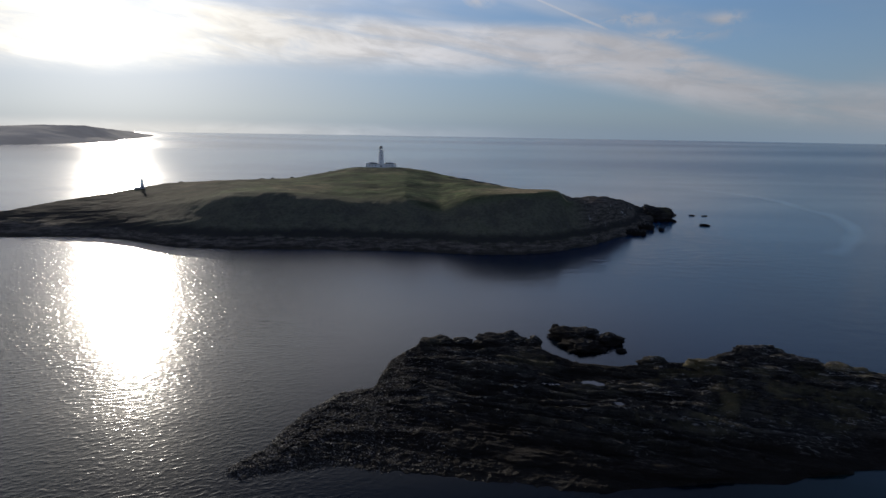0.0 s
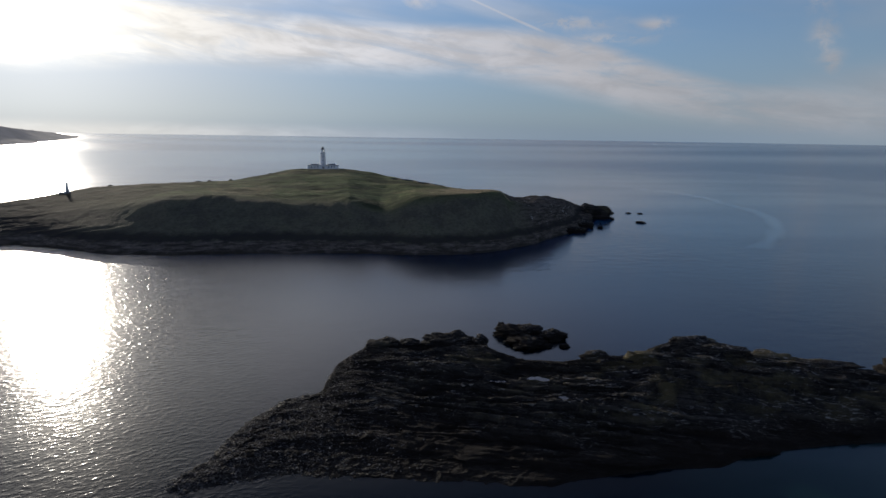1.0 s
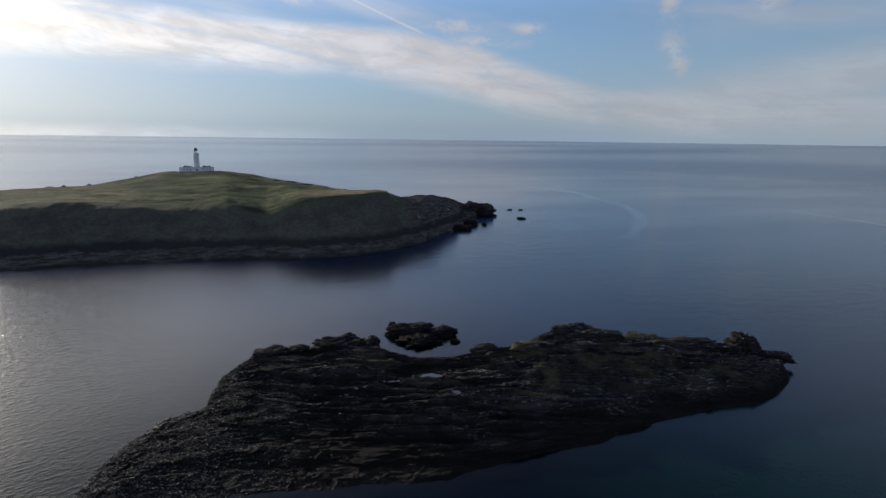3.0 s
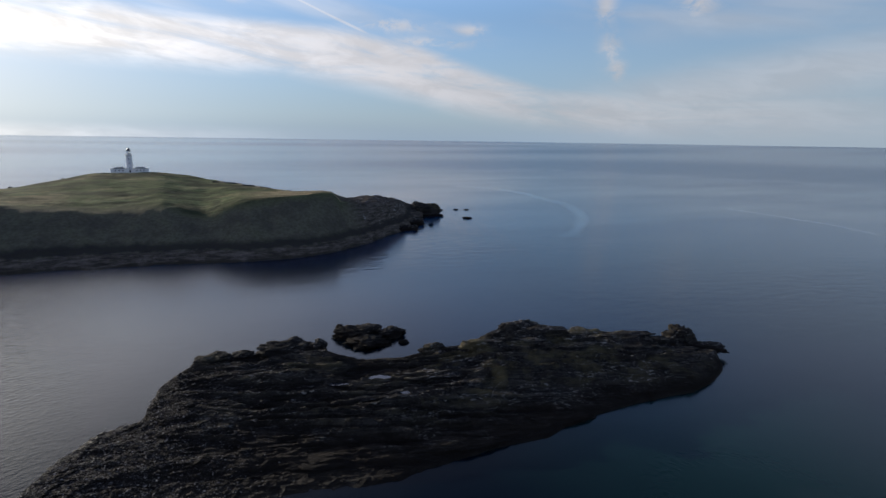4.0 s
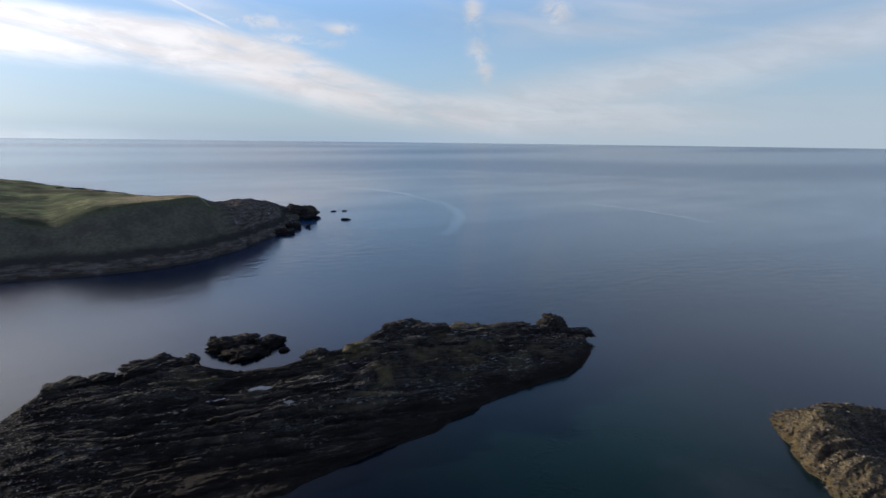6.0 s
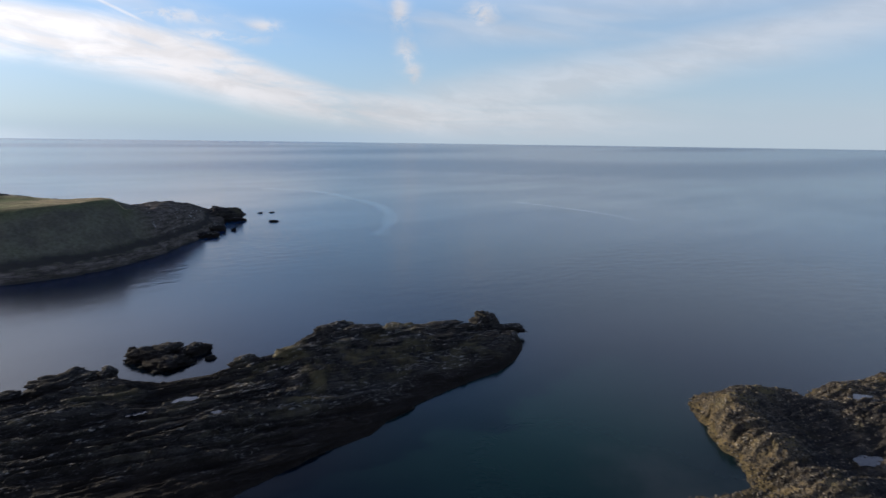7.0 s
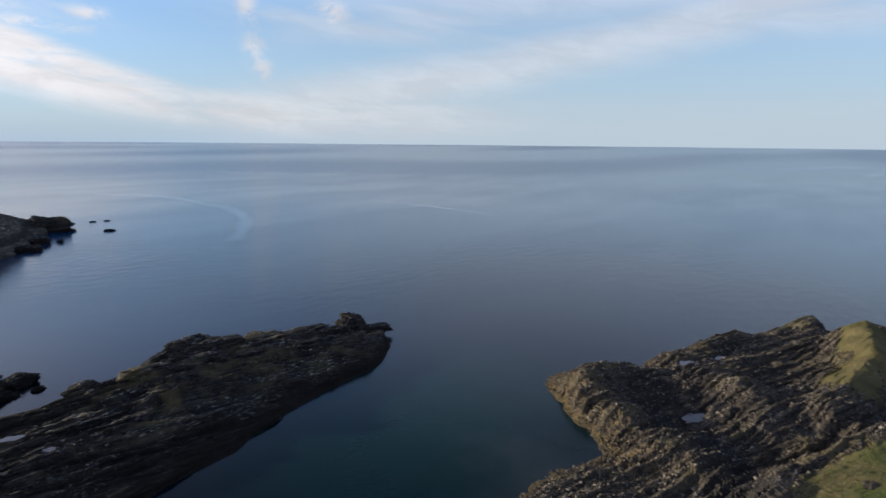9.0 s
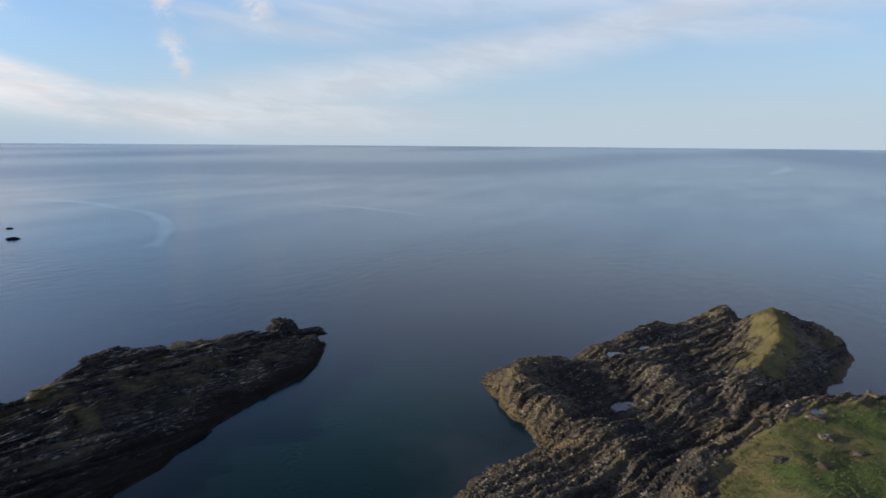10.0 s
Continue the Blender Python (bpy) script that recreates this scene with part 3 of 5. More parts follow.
# lighthouse island: (azimuth, distance) and (azimuth, height) of its lines
ISLAND = [
    (((-50, 470), (-38, 448), (-34.5, 436), (-30.2, 409), (-25.7, 364), (-20.3, 345), (-4, 325), (6, 322), (8, 325), (10.6, 336), (14.6, 362), (18.3, 418), (21, 520), (22.5, 535)),
     ((-50, -2), (22.5, -6))),        # near edge
    (((-50, 478), (-38, 462), (-34.5, 451), (-30.2, 426), (-25.7, 383), (-20.3, 364), (3.6, 338), (8, 344), (11.4, 358), (14.6, 380), (18.3, 434), (21, 540), (22.5, 548)),
     ((-50, 1), (-38, 1), (-25.7, 4), (12.1, 5), (22, 0.4), (22.5, -3))),        # foot
    (((-50, 480), (-38, 466), (-34.5, 456), (-30.2, 434), (-25.7, 394), (-20.3, 375), (3.6, 349), (8, 355), (11.4, 368), (14.6, 388), (18.3, 441), (21, 543), (22.5, 550)),
     ((-50, 1.5), (-38, 2.5), (-25.7, 9), (-4, 12), (11, 13), (13, 9), (18.3, 5), (22, 0.8), (22.5, -3))),        # cliff above the bench
    (((-50, 490), (-38, 500), (-34.5, 502), (-30.2, 500), (-25.7, 462), (-20.3, 412), (-9.4, 390), (-4, 387), (-0.4, 376), (2.7, 379), (7, 384), (11.4, 397), (12.1, 392), (14.6, 408), (16.2, 428), (18.3, 466), (21, 551), (22.5, 556)),
     ((-50, 3), (-34.5, 6.5), (-30.2, 9.8), (-25.7, 15.6), (-20.3, 27.0), (-16.4, 28.6), (-12.6, 26.2), (-9.4, 22.8), (-6.7, 23.5), (-3.9, 26.6), (-1.6, 23.2), (-0.4, 21.4), (0.9, 24.6), (2.7, 29.2), (7, 32.2), (9.8, 32.9), (11.4, 33), (12.1, 25), (14.6, 24), (16.2, 21.5), (18.3, 13.5), (18.9, 5), (21, 4), (22, 2), (22.5, -3))),        # brow
    (((-50, 520), (-38, 530), (-34.5, 565), (-30.2, 592), (-25.7, 640), (-20.3, 628), (-15, 636), (-9, 715), (-6.2, 738), (-4, 735), (-1.8, 700), (0.9, 640), (3.6, 560), (8, 480), (11.4, 462), (18.3, 510), (21, 560), (22.5, 562)),
     ((-50, 4), (-34.5, 9.3), (-25.7, 17.5), (-20.3, 20.5), (-15, 20.5), (-12, 23.0), (-9, 29.4), (-6.2, 28.6), (-4, 27.6), (-1.8, 25.6), (3.6, 23.0), (6, 24), (8, 26), (10.6, 27.4), (11.4, 26), (12.1, 21), (14.6, 21.6), (16.2, 19.4), (18.3, 13.8), (18.9, 6), (21, 4.5), (22, 3), (22.5, -3))),        # crest
    (((-50, 545), (-38, 575), (-34.5, 620), (-20.3, 740), (-6.2, 800), (-1.8, 770), (3.6, 680), (12.1, 570), (22.5, 570)),
     ((-50, 1), (-30.2, 3), (-15, 10), (-9, 20), (3.6, 10), (21, 5), (22, 2), (22.5, -4))),        # lee slope
    (((-50, 570), (-38, 610), (-25.7, 740), (-6.2, 860), (-1.8, 830), (12.1, 630), (22.5, 588)),
     ((-50, -4), (22.5, -6))),        # far edge
]
X, Y, Z, D, knots = profile_land(ISLAND, 0.07, 300, (9, 9))
brow = knots[:, 3:4]
shift = (6 - 3 * smooth_step(X, -60, 0)) * fractal(X / 55, Y / 40, 4, 17, 0.55) * smooth_step(D, knots[:, 1:2] + 4, brow) * smooth_step(np.arctan2(X, Y), radians(-26), radians(-19)) * (1 - smooth_step(D, brow + 20, brow + 90))
Z = np.stack([np.interp(D[i] + shift[i], D[i], Z[i]) for i in range(len(D))])            # an uneven brow
Z = blur(Z, 4, 1)
bearing = np.degrees(np.arctan2(X, Y))
sheer = smooth_step(bearing, -7, -1)            # the cliff is sheer towards the point
turf = smooth_step(D + (24 - 17 * sheer) * fractal(X / 45, Y / 45, 5, 5, 0.6) + shift * (1 - sheer), brow - 4 - 4 * sheer, brow + 62 - 50 * sheer)
turf = turf * (1 - smooth_step(-bearing, 20, 31))
rough = smooth_step(Z, -1, 6)
Z = Z + (0.6 + 0.9 * turf) * fractal(X / 45, Y / 45, 4, 3) * rough + 0.55 * fractal(X / 10, Y / 10, 4, 11) * rough + 0.9 * fractal(X / 70, Y / 30, 4, 15) * turf
gullies = 1 - np.abs(fractal(X / 30, Y / 80, 4, 13))
Z = Z - 1.0 * smooth_step(gullies, 0.6, 1.0) * (1 - turf) * rough * smooth_step(bearing, -26, -18)
Z = Z + 1.7 * (strata(X, Y, 10, 9, 21) - 0.4) * (1 - smooth_step(Z, 6, 14)) * smooth_step(Z, -3, 2)
Z = Z + 1.4 * fractal(X / 12, Y / 12, 4, 47) * (1 - smooth_step(Z, 3, 9))
tip = smooth_step(X, 80, 104)
Z = Z + tip * (1.8 * (strata(X, Y, 35, 11, 23) - 0.4) + 2.2 * fractal(X / 9, Y / 9, 5, 25, 0.6)) * smooth_step(Z, -2, 3)
turf = turf * (1 - tip)
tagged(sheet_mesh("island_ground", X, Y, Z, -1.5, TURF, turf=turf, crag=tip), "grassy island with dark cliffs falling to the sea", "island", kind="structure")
island_grid = (X, Y, Z)

# the low skerry in front of it
SKERRY = [
    (((-23.2, 108), (-10.7, 107), (-5.2, 103), (3, 101), (14, 101), (18, 103), (34, 124), (35.8, 131), (47.5, 164), (49, 174), (49.8, 182), (50.4, 184)),
     ((-23.2, -2), (49, -1.5), (50.4, -3))),        # near edge
    (((-23.2, 112), (-10.7, 112), (-7, 109), (6, 106), (14, 106), (18, 108), (34, 129), (35.8, 136), (47.5, 169), (49, 178), (49.8, 186), (50.4, 188)),
     ((-23.2, -0.8), (-22, 0), (11.5, 0.3), (25.2, 1), (34, 0.8), (47.5, 2), (49, 1.8), (49.8, -0.4), (50.4, -2.5))),        # near shore
    (((-23.2, 114), (-18.4, 115), (-5.2, 132), (11.5, 126), (18, 130), (47.5, 180), (50.4, 190)),
     ((-23.2, -0.8), (-22, 0.3), (21.5, 5.2), (29.5, 7), (32, 7), (41, 6.4), (47.5, 5.4), (49, 4.2), (50.4, -2.5))),        # back
    (((-23.2, 117), (-22, 116.5), (-18.4, 121), (-15, 133), (-10.7, 144), (-7, 146), (-5.2, 163), (-1.5, 178), (3, 177), (6, 181), (9.5, 180), (11.5, 172), (14, 167), (18, 168), (29.5, 182), (50.4, 194)),
     ((-23.2, -1), (-22, 0.2), (-7, 0.8), (-1.5, 2.8), (3, 2.4), (6, 3.8), (14, 1.8), (18, 2.4), (25.2, 5.4), (27, 8), (29.5, 10), (32, 9.8), (34, 8), (41, 8), (44, 6), (47.5, 4.8), (49, 3.6), (49.8, -0.4), (50.4, -2.5))),        # crest
    (((-23.2, 121), (-18.4, 128), (-15, 142), (-10.7, 154), (-7, 157), (-5.2, 178), (-1.5, 190), (3, 188), (6, 192), (9.5, 190), (11.5, 183), (14, 180), (18, 180), (32, 202), (47.5, 206), (50.4, 200)),
     ((-23.2, -2), (49.8, -2), (50.4, -3))),        # far edge
]
X, Y, Z, D, knots = profile_land(SKERRY, 0.1, 340, (3, 5))
body = smooth_step(Z, 0.2, 4.0)
slab = smooth_step(X, 45, 75) * (1 - smooth_step(D - knots[:, 1:2], 8, 26))           # smooth whaleback slabs along the channel
broken = 1 - 0.75 * slab
Z = Z + (3.4 * (beds(X, Y, -14, 12, 31, 1.3, 0.16) - 0.30) + 2.2 * (beds(X, Y, -17, 4.6, 33, 1.3, 0.22) - 0.28) * broken) * (0.10 + 0.90 * body) * smooth_step(X, -22, 22) * smooth_step(Z, -1.2, 0.6)
Z = Z + 1.2 * fractal(X / 14, Y / 9, 4, 39, 0.5) * (0.2 + 0.8 * body) + 0.75 * (beds(X, Y, -15, 1.5, 35, 1.2, 0.3) - 0.28) * (0.15 + body) * (0.5 + 0.5 * broken)
Z = np.where(Z > 0.8, terraced(Z, 1.6, X, Y, 45, 0.5 * broken), Z)
SPOOLS = [(x, y, long, wide, level_at(X, Y, Z, x, y, 4)) for x, y, long, wide in ((41.4, 146, 3.4, 1.9), (45.6, 133.5, 2.8, 1.5), (30, 146.5, 2.4, 1.1))]
for x, y, long, wide, level in SPOOLS:
    Z = hollow(X, Y, Z, x, y, long, wide, -15, level)
weedy = 1 - smooth_step(X, 10, 45)
Z = Z + (0.14 + 0.16 * weedy) * fractal(X / 2.2, Y / 1.5, 3, 41) * broken + 0.13 * fractal(X / 0.7, Y / 0.6, 2, 43) * broken
tagged(sheet_mesh("skerry_ground", X, Y, Z, -1.0, ROCK, False), "low dark skerry of layered rock and seaweed", "skerry", kind="structure")
skerry_grid = (X, Y, Z, body)

# the headland: a shore line (azimuth, distance) round it, with hills set on top
SHORE = [
    (40, 55), (56, 88), (63.2, 104), (65, 111), (69.2, 118), (72.7, 124), (71.4, 132), (69, 140), (67.2, 149), (66, 160),
    (67.4, 169), (70.5, 176), (75.2, 180), (76.2, 189), (79.8, 208), (83.8, 226), (88, 250), (90.5, 250), (93, 258), (96.5, 250),
    (99.3, 230), (99.0, 214), (98.7, 203), (98.4, 196), (99.0, 190), (100.5, 187), (104, 192), (112, 210), (125, 240), (150, 200), (180, 90),
    (230, 70), (300, 50),
]


def distance_inside(X, Y, ring):
    """Signed distance from a closed line, positive inside."""
    best = np.full(X.shape, 1e9)
    inside = np.zeros(X.shape, bool)
    for (x0, y0), (x1, y1) in zip(ring, ring[1:] + ring[:1]):
        dx, dy = x1 - x0, y1 - y0
        u = np.clip(((X - x0) * dx + (Y - y0) * dy) / (dx * dx + dy * dy), 0, 1)
        best = np.minimum(best, np.hypot(X - x0 - u * dx, Y - y0 - u * dy))
        if y0 != y1:
            cross = ((y0 > Y) != (y1 > Y)) & (X < (x1 - x0) * (Y - y0) / (y1 - y0) + x0)
            inside ^= cross
    return np.where(inside, best, -best)


def at(az, d):
    return d * math.sin(radians(az)), d * math.cos(radians(az))


def ridge(X, Y, a, b, za, zb, left, right, sharp=1.6):
    """Height of a ridge from a to b (azimuth, distance), falling off over so many metres on either side."""
    (x0, y0), (x1, y1) = at(*a), at(*b)
    dx, dy = x1 - x0, y1 - y0
    ln = math.hypot(dx, dy)
    u = ((X - x0) * dx + (Y - y0) * dy) / ln
    v = (-(X - x0) * dy + (Y - y0) * dx) / ln
    over = np.maximum(np.maximum(-u, u - ln), 0)
    h = za + (zb - za) * np.clip(u / ln, 0, 1)
    w = np.where(v > 0, v / left, -v / right)
    return h * np.exp(-(np.abs(w) ** sharp) - (over / 7.0) ** 2)


ring = [at(*p) for p in SHORE]
gx, gy = np.meshgrid(np.arange(40, 285, 0.40), np.arange(-120, 85, 0.40), indexing="ij")
jag = 2.6 * fractal(gx / 8, gy / 8, 4, 51)
inside = distance_inside(gx, gy, ring) + jag
Z = np.where(inside > 0, 0.28 * inside, 0.35 * inside)
Z = np.minimum(Z, 2.4 + 0.5 * fractal(gx / 20, gy / 20, 3, 53))
cliff = smooth_step(inside, 0, 5)
knoll = np.maximum(ridge(gx, gy, (92.8, 232), (93.6, 202), 9.6, 9.0, 10.0, 9.5, 1.6), ridge(gx, gy, (93.6, 202), (91.4, 160), 9.0, 5.2, 9.0, 8, 1.6))
crest = np.maximum(ridge(gx, gy, (92.5, 236), (93.6, 202), 1, 1, 8.0, 9, 1.4), ridge(gx, gy, (93.6, 202), (91.4, 160), 1, 1, 8.0, 9, 1.4))
back = ridge(gx, gy, (93.5, 240), (98.0, 227), 6.0, 4.0, 9, 9)
Z = Z + cliff * np.maximum(knoll, back)
Z = Z - 2.2 * cliff * ridge(gx, gy, (90.4, 246), (89.4, 212), 1.0, 0.5, 3, 3)        # notch beside the knoll
Z = Z + cliff * ridge(gx, gy, (89.2, 240), (86.4, 222), 6.0, 1.8, 5, 9)           # rock peak beside the knoll
Z = Z + cliff * ridge(gx, gy, (83, 216), (76.5, 188), 5.2, 1.6, 6, 5)
for (x0, y0), (x1, y1), z0, z1, w in (((144, 57), (166, 49), 2.4, 3.2, 7), ((143, 53), (124, 26), 3.6, 2.6, 8), ((182, 36), (164, 17), 1.8, 3.0, 7),
                                      ((164, 17), (144, 3), 3.0, 2.6, 7), ((126, 20), (112, 8), 2.4, 2.6, 8)):          # rounded rock backs
    Z = Z + cliff * ridge(gx, gy, (math.degrees(math.atan2(x0, y0)), math.hypot(x0, y0)), (math.degrees(math.atan2(x1, y1)), math.hypot(x1, y1)), z0, z1, w, w, 1.8)
Z = Z - 1.2 * ridge(gx, gy, (74.5, 160), (79.5, 142), 1.0, 0.9, 6, 5) * cliff               # hollow with pools
Z = Z - 0.6 * ridge(gx, gy, (79.5, 142), (76, 125), 0.9, 0.7, 5, 5) * cliff
plateau = distance_inside(gx, gy, [at(*p) for p in ((86, 108), (87.2, 121), (90.2, 133), (94, 150), (99, 165), (103, 177), (112, 205), (125, 235), (150, 190), (180, 80), (120, 50), (88, 80))])
top = smooth_step(plateau + 1.5 * fractal(gx / 7, gy / 7, 3, 57), -3.5, 3.5)
Z = Z + top * (6.0 + 2.9 * smooth_step(-gy, -2, 14) + 1.3 * fractal(gx / 15, gy / 15, 3, 59))
rocky = smooth_step(Z, 0.0, 2.5)
Z = Z + (1.4 * fractal(gx / 15, gy / 10, 3, 60) + 0.5 * fractal(gx / 6, gy / 4, 3, 64)) * rocky * (1 - 0.7 * top)
bare = 1 - 0.97 * smooth_step(plateau, 3, 12)
west = smooth_step(crest + 0.34 * fractal(gx / 7, gy / 7, 5, 70), 0.26, 0.78) * smooth_step(gx, 162, 182)
bare = bare * (1 - 0.7 * west)
azimuth = np.degrees(np.arctan2(gx, gy))
lee = smooth_step(azimuth, 93.4, 95.2) * smooth_step(gx, 178, 190) * smooth_step(knoll, 0.6, 2.0)            # the knoll's smoother far side
bare = bare * (1 - 0.75 * lee)
Z = Z + (1.35 * (beds(gx, gy, -31, 8.5, 61, 1.5, 0.2) - 0.30) + 1.25 * (beds(gx, gy, -27, 3.2, 63, 1.6, 0.25) - 0.28)) * rocky * bare
Z = np.where(Z > 0.6, terraced(Z, 1.0, gx, gy, 62, 0.4 * bare), Z)
Z = Z - 2.9 * ridge(gx, gy, (88.5, 142), (97.5, 188), 0.5, 1.0, 4.5, 4.5, 2.0)                # dark gully behind the plateau
HPOOLS = [(x, y, long, wide, level_at(gx, gy, Z, x, y, 4)) for x, y, long, wide in ((193, 27, 3.0, 1.5), (178, 33.5, 3.2, 1.5), (146.5, 24, 4.2, 2.0), (145, -18, 2.4, 1.3))]
for x, y, long, wide, level in HPOOLS:
    Z = hollow(gx, gy, Z, x, y, long, wide, -24, level)
Z = Z + 0.8 * (beds(gx, gy, -25, 1.7, 65, 1.0, 0.3) - 0.1) * rocky * bare + (0.30 * fractal(gx / 2.6, gy / 2.6, 2, 66) + 0.24 * fractal(gx / 1.2, gy / 1.2, 3, 67)) * (0.25 + 0.75 * bare) * smooth_step(Z, -0.8, 0.8)
lush = smooth_step(plateau, 4, 14)
turf = np.maximum(smooth_step(plateau + 4 * fractal(gx / 12, gy / 12, 3, 69), 2, 9), west)


def band(points, reach):
    """One near a line through these points, nothing past its reach, with a frayed edge."""
    near = np.full(gx.shape, 1e9)
    for (x0, y0), (x1, y1) in zip(points, points[1:]):
        dx, dy = x1 - x0, y1 - y0
        u = np.clip(((gx - x0) * dx + (gy - y0) * dy) / (dx * dx + dy * dy), 0, 1)
        near = np.minimum(near, np.hypot(gx - x0 - u * dx, gy - y0 - u * dy))
    return 1 - smooth_step(near / reach + 0.45 * fractal(gx / 6, gy / 6, 4, 81), 0.55, 1.05)


basalt = np.maximum(band(((160, 40), (148, 30), (136, 26), (126, 16), (112, 10)), 7.5), band(((172, 30), (152, 22)), 4.0))
ochre = np.maximum(band(((150, 60), (139, 48), (128, 37), (118, 30), (108, 32)), 8.0), band(((168, 46), (180, 36), (196, 34)), 5.0))
tagged(sheet_mesh("headland_ground", gx, gy, Z, -1.0, SHORE_ROCK, False, turf=turf, lush=lush, basalt=basalt, ochre=ochre), "rocky headland with brown seaweed and a grassy top", "headland", kind="structure")
head_grid = (gx, gy, Z, inside, bare)

# mainland hills across the bay
HILLS = [
    (((-75, 2300), (-38, 2500), (-34.9, 2560), (-31.6, 2740), (-30.2, 2880), (-26.6, 3000), (-25.8, 3000)),
     ((-75, -4), (-28.7, -2), (-25.8, -8))),        # near edge
    (((-75, 2400), (-50, 2520), (-38, 2545), (-34.9, 2600), (-31.6, 2780), (-30.2, 2920), (-28.4, 2960), (-26.6, 3100), (-25.8, 3100)),
     ((-75, 6), (-38, 3), (-29.2, 8), (-28.7, 7.5), (-28.4, 0), (-25.8, -6))),        # shore
    (((-75, 2500), (-50, 2600), (-38, 2600), (-34.9, 2660), (-31.6, 2830), (-30.2, 2970), (-28.4, 2985), (-26.6, 3200), (-25.8, 3200)),
     ((-75, 25), (-31.6, 14), (-28.7, 9.5), (-28.4, 2), (-26.6, 0), (-25.8, -4))),        # fields
    (((-75, 2700), (-38, 2750), (-34.9, 2800), (-30.2, 3120), (-28.4, 3150), (-26.6, 3600), (-25.8, 3600)),
     ((-75, 45), (-38, 36), (-34.9, 38), (-31.6, 34), (-30.2, 16), (-28.4, 0), (-26.6, 8), (-25.8, 0))),        # slope
    (((-75, 3000), (-50, 3000), (-34.9, 3100), (-31.6, 3200), (-30.2, 3400), (-28.7, 3750), (-26.6, 4080), (-25.8, 4100)),
     ((-75, 95), (-50, 80), (-38, 65), (-34.9, 76), (-31.6, 76), (-29.2, 58), (-26.6, 31), (-25.8, 5))),        # ridge
    (((-75, 3900), (-38, 4100), (-25.8, 4500)),
     ((-75, -4), (-25.8, 0))),        # far edge
]
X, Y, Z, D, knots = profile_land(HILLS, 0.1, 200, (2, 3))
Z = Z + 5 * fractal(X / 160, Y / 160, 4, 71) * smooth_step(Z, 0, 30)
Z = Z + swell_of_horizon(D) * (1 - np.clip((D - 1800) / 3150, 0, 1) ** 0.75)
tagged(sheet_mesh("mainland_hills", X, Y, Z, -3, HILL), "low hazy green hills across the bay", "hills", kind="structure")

# ---- things ----
def part(name, bm, mat, parent=None, label="", smooth=False):
    """One bmesh as one mesh object, under a thing or a part."""
    me = bpy.data.meshes.new(name)
    bm.to_mesh(me)
    bm.free()
    if smooth:
        me.polygons.foreach_set("use_smooth", np.ones(len(me.polygons), dtype=bool))
    me.materials.append(mat)
    ob = new(name, me)
    ob.parent = parent
    return tagged(ob, label)


def box(x0, x1, y0, y1, z0, z1, bevel=0.0):
    bm = bmesh.new()
    bmesh.ops.create_cube(bm, size=1.0, matrix=Matrix.Translation(((x0 + x1) / 2, (y0 + y1) / 2, (z0 + z1) / 2)) @ Matrix.Diagonal((x1 - x0, y1 - y0, z1 - z0, 1)))
    if bevel:
        bmesh.ops.bevel(bm, geom=bm.edges[:], offset=bevel, segments=1, affect="EDGES")
    return bm


def turned(outline, steps=24, close=True):
    """A solid of revolution from (radius, height) pairs."""
    bm = bmesh.new()
    rings = [[bm.verts.new((r * math.cos(2 * math.pi * k / steps), r * math.sin(2 * math.pi * k / steps), h)) for k in range(steps)] for r, h in outline]
    for a, b in zip(rings, rings[1:]):
        for k in range(steps):
            bm.faces.new((a[k], a[(k + 1) % steps], b[(k + 1) % steps], b[k]))
    if close:
        bm.faces.new(rings[0][::-1])
        bm.faces.new(rings[-1])
    return bm


def base(name, m, label, category, group=""):
    ob = new(name)
    ob.matrix_world = m
    return tagged(ob, label, category, group)


def rock(name, x, y, z, size, turn, seed, label, mat=ROCK, detail=5, group="", layers=0.9, lumpy=1.0, boxy=0.88):
    """A weathered block: a lumpy solid cut by tilted beds, sunk into what it stands on."""
    bm = bmesh.new()
    bmesh.ops.create_icosphere(bm, subdivisions=detail, radius=1.0)
    off = Vector((seed * 3.7, seed * 1.9, seed * 5.3))
    for v in bm.verts:
        p = v.co.copy()
        q = Vector((math.copysign(abs(p.x) ** boxy, p.x), math.copysign(abs(p.y) ** boxy, p.y), math.copysign(abs(p.z) ** (boxy - 0.03), p.z)))
        lump = 0.42 * noise.noise(p * 1.3 + off) + 0.30 * noise.noise(p * 2.9 + off) + 0.20 * noise.noise(p * 6.5 + off) + 0.10 * noise.noise(p * 14 + off)
        lump *= lumpy
        bed = (q.z * size[2] + 0.35 * q.y * size[1] + 0.4 * noise.noise(p * 2 + off)) / layers
        step = (bed - math.floor(bed)) - 0.5
        s = 1 + lump + 0.05 * step
        v.co = Vector((q.x * size[0] * s, q.y * size[1] * s, q.z * size[2] * (1 + 0.8 * lump)))
    me = bpy.data.meshes.new(name)
    bm.to_mesh(me)
    bm.free()
    me.polygons.foreach_set("use_smooth", np.ones(len(me.polygons), dtype=bool))
    me.materials.append(mat)
    ob = new(name, me)
    ob.matrix_world = pose(x, y, z, 0, 0, turn)
    return tagged(ob, label, "rock", group)


def ground_at(grid, x, y):
    """Height of the grid's nearest point."""
    k = np.argmin((grid[0] - x) ** 2 + (grid[1] - y) ** 2)
    return float(grid[2].ravel()[k])


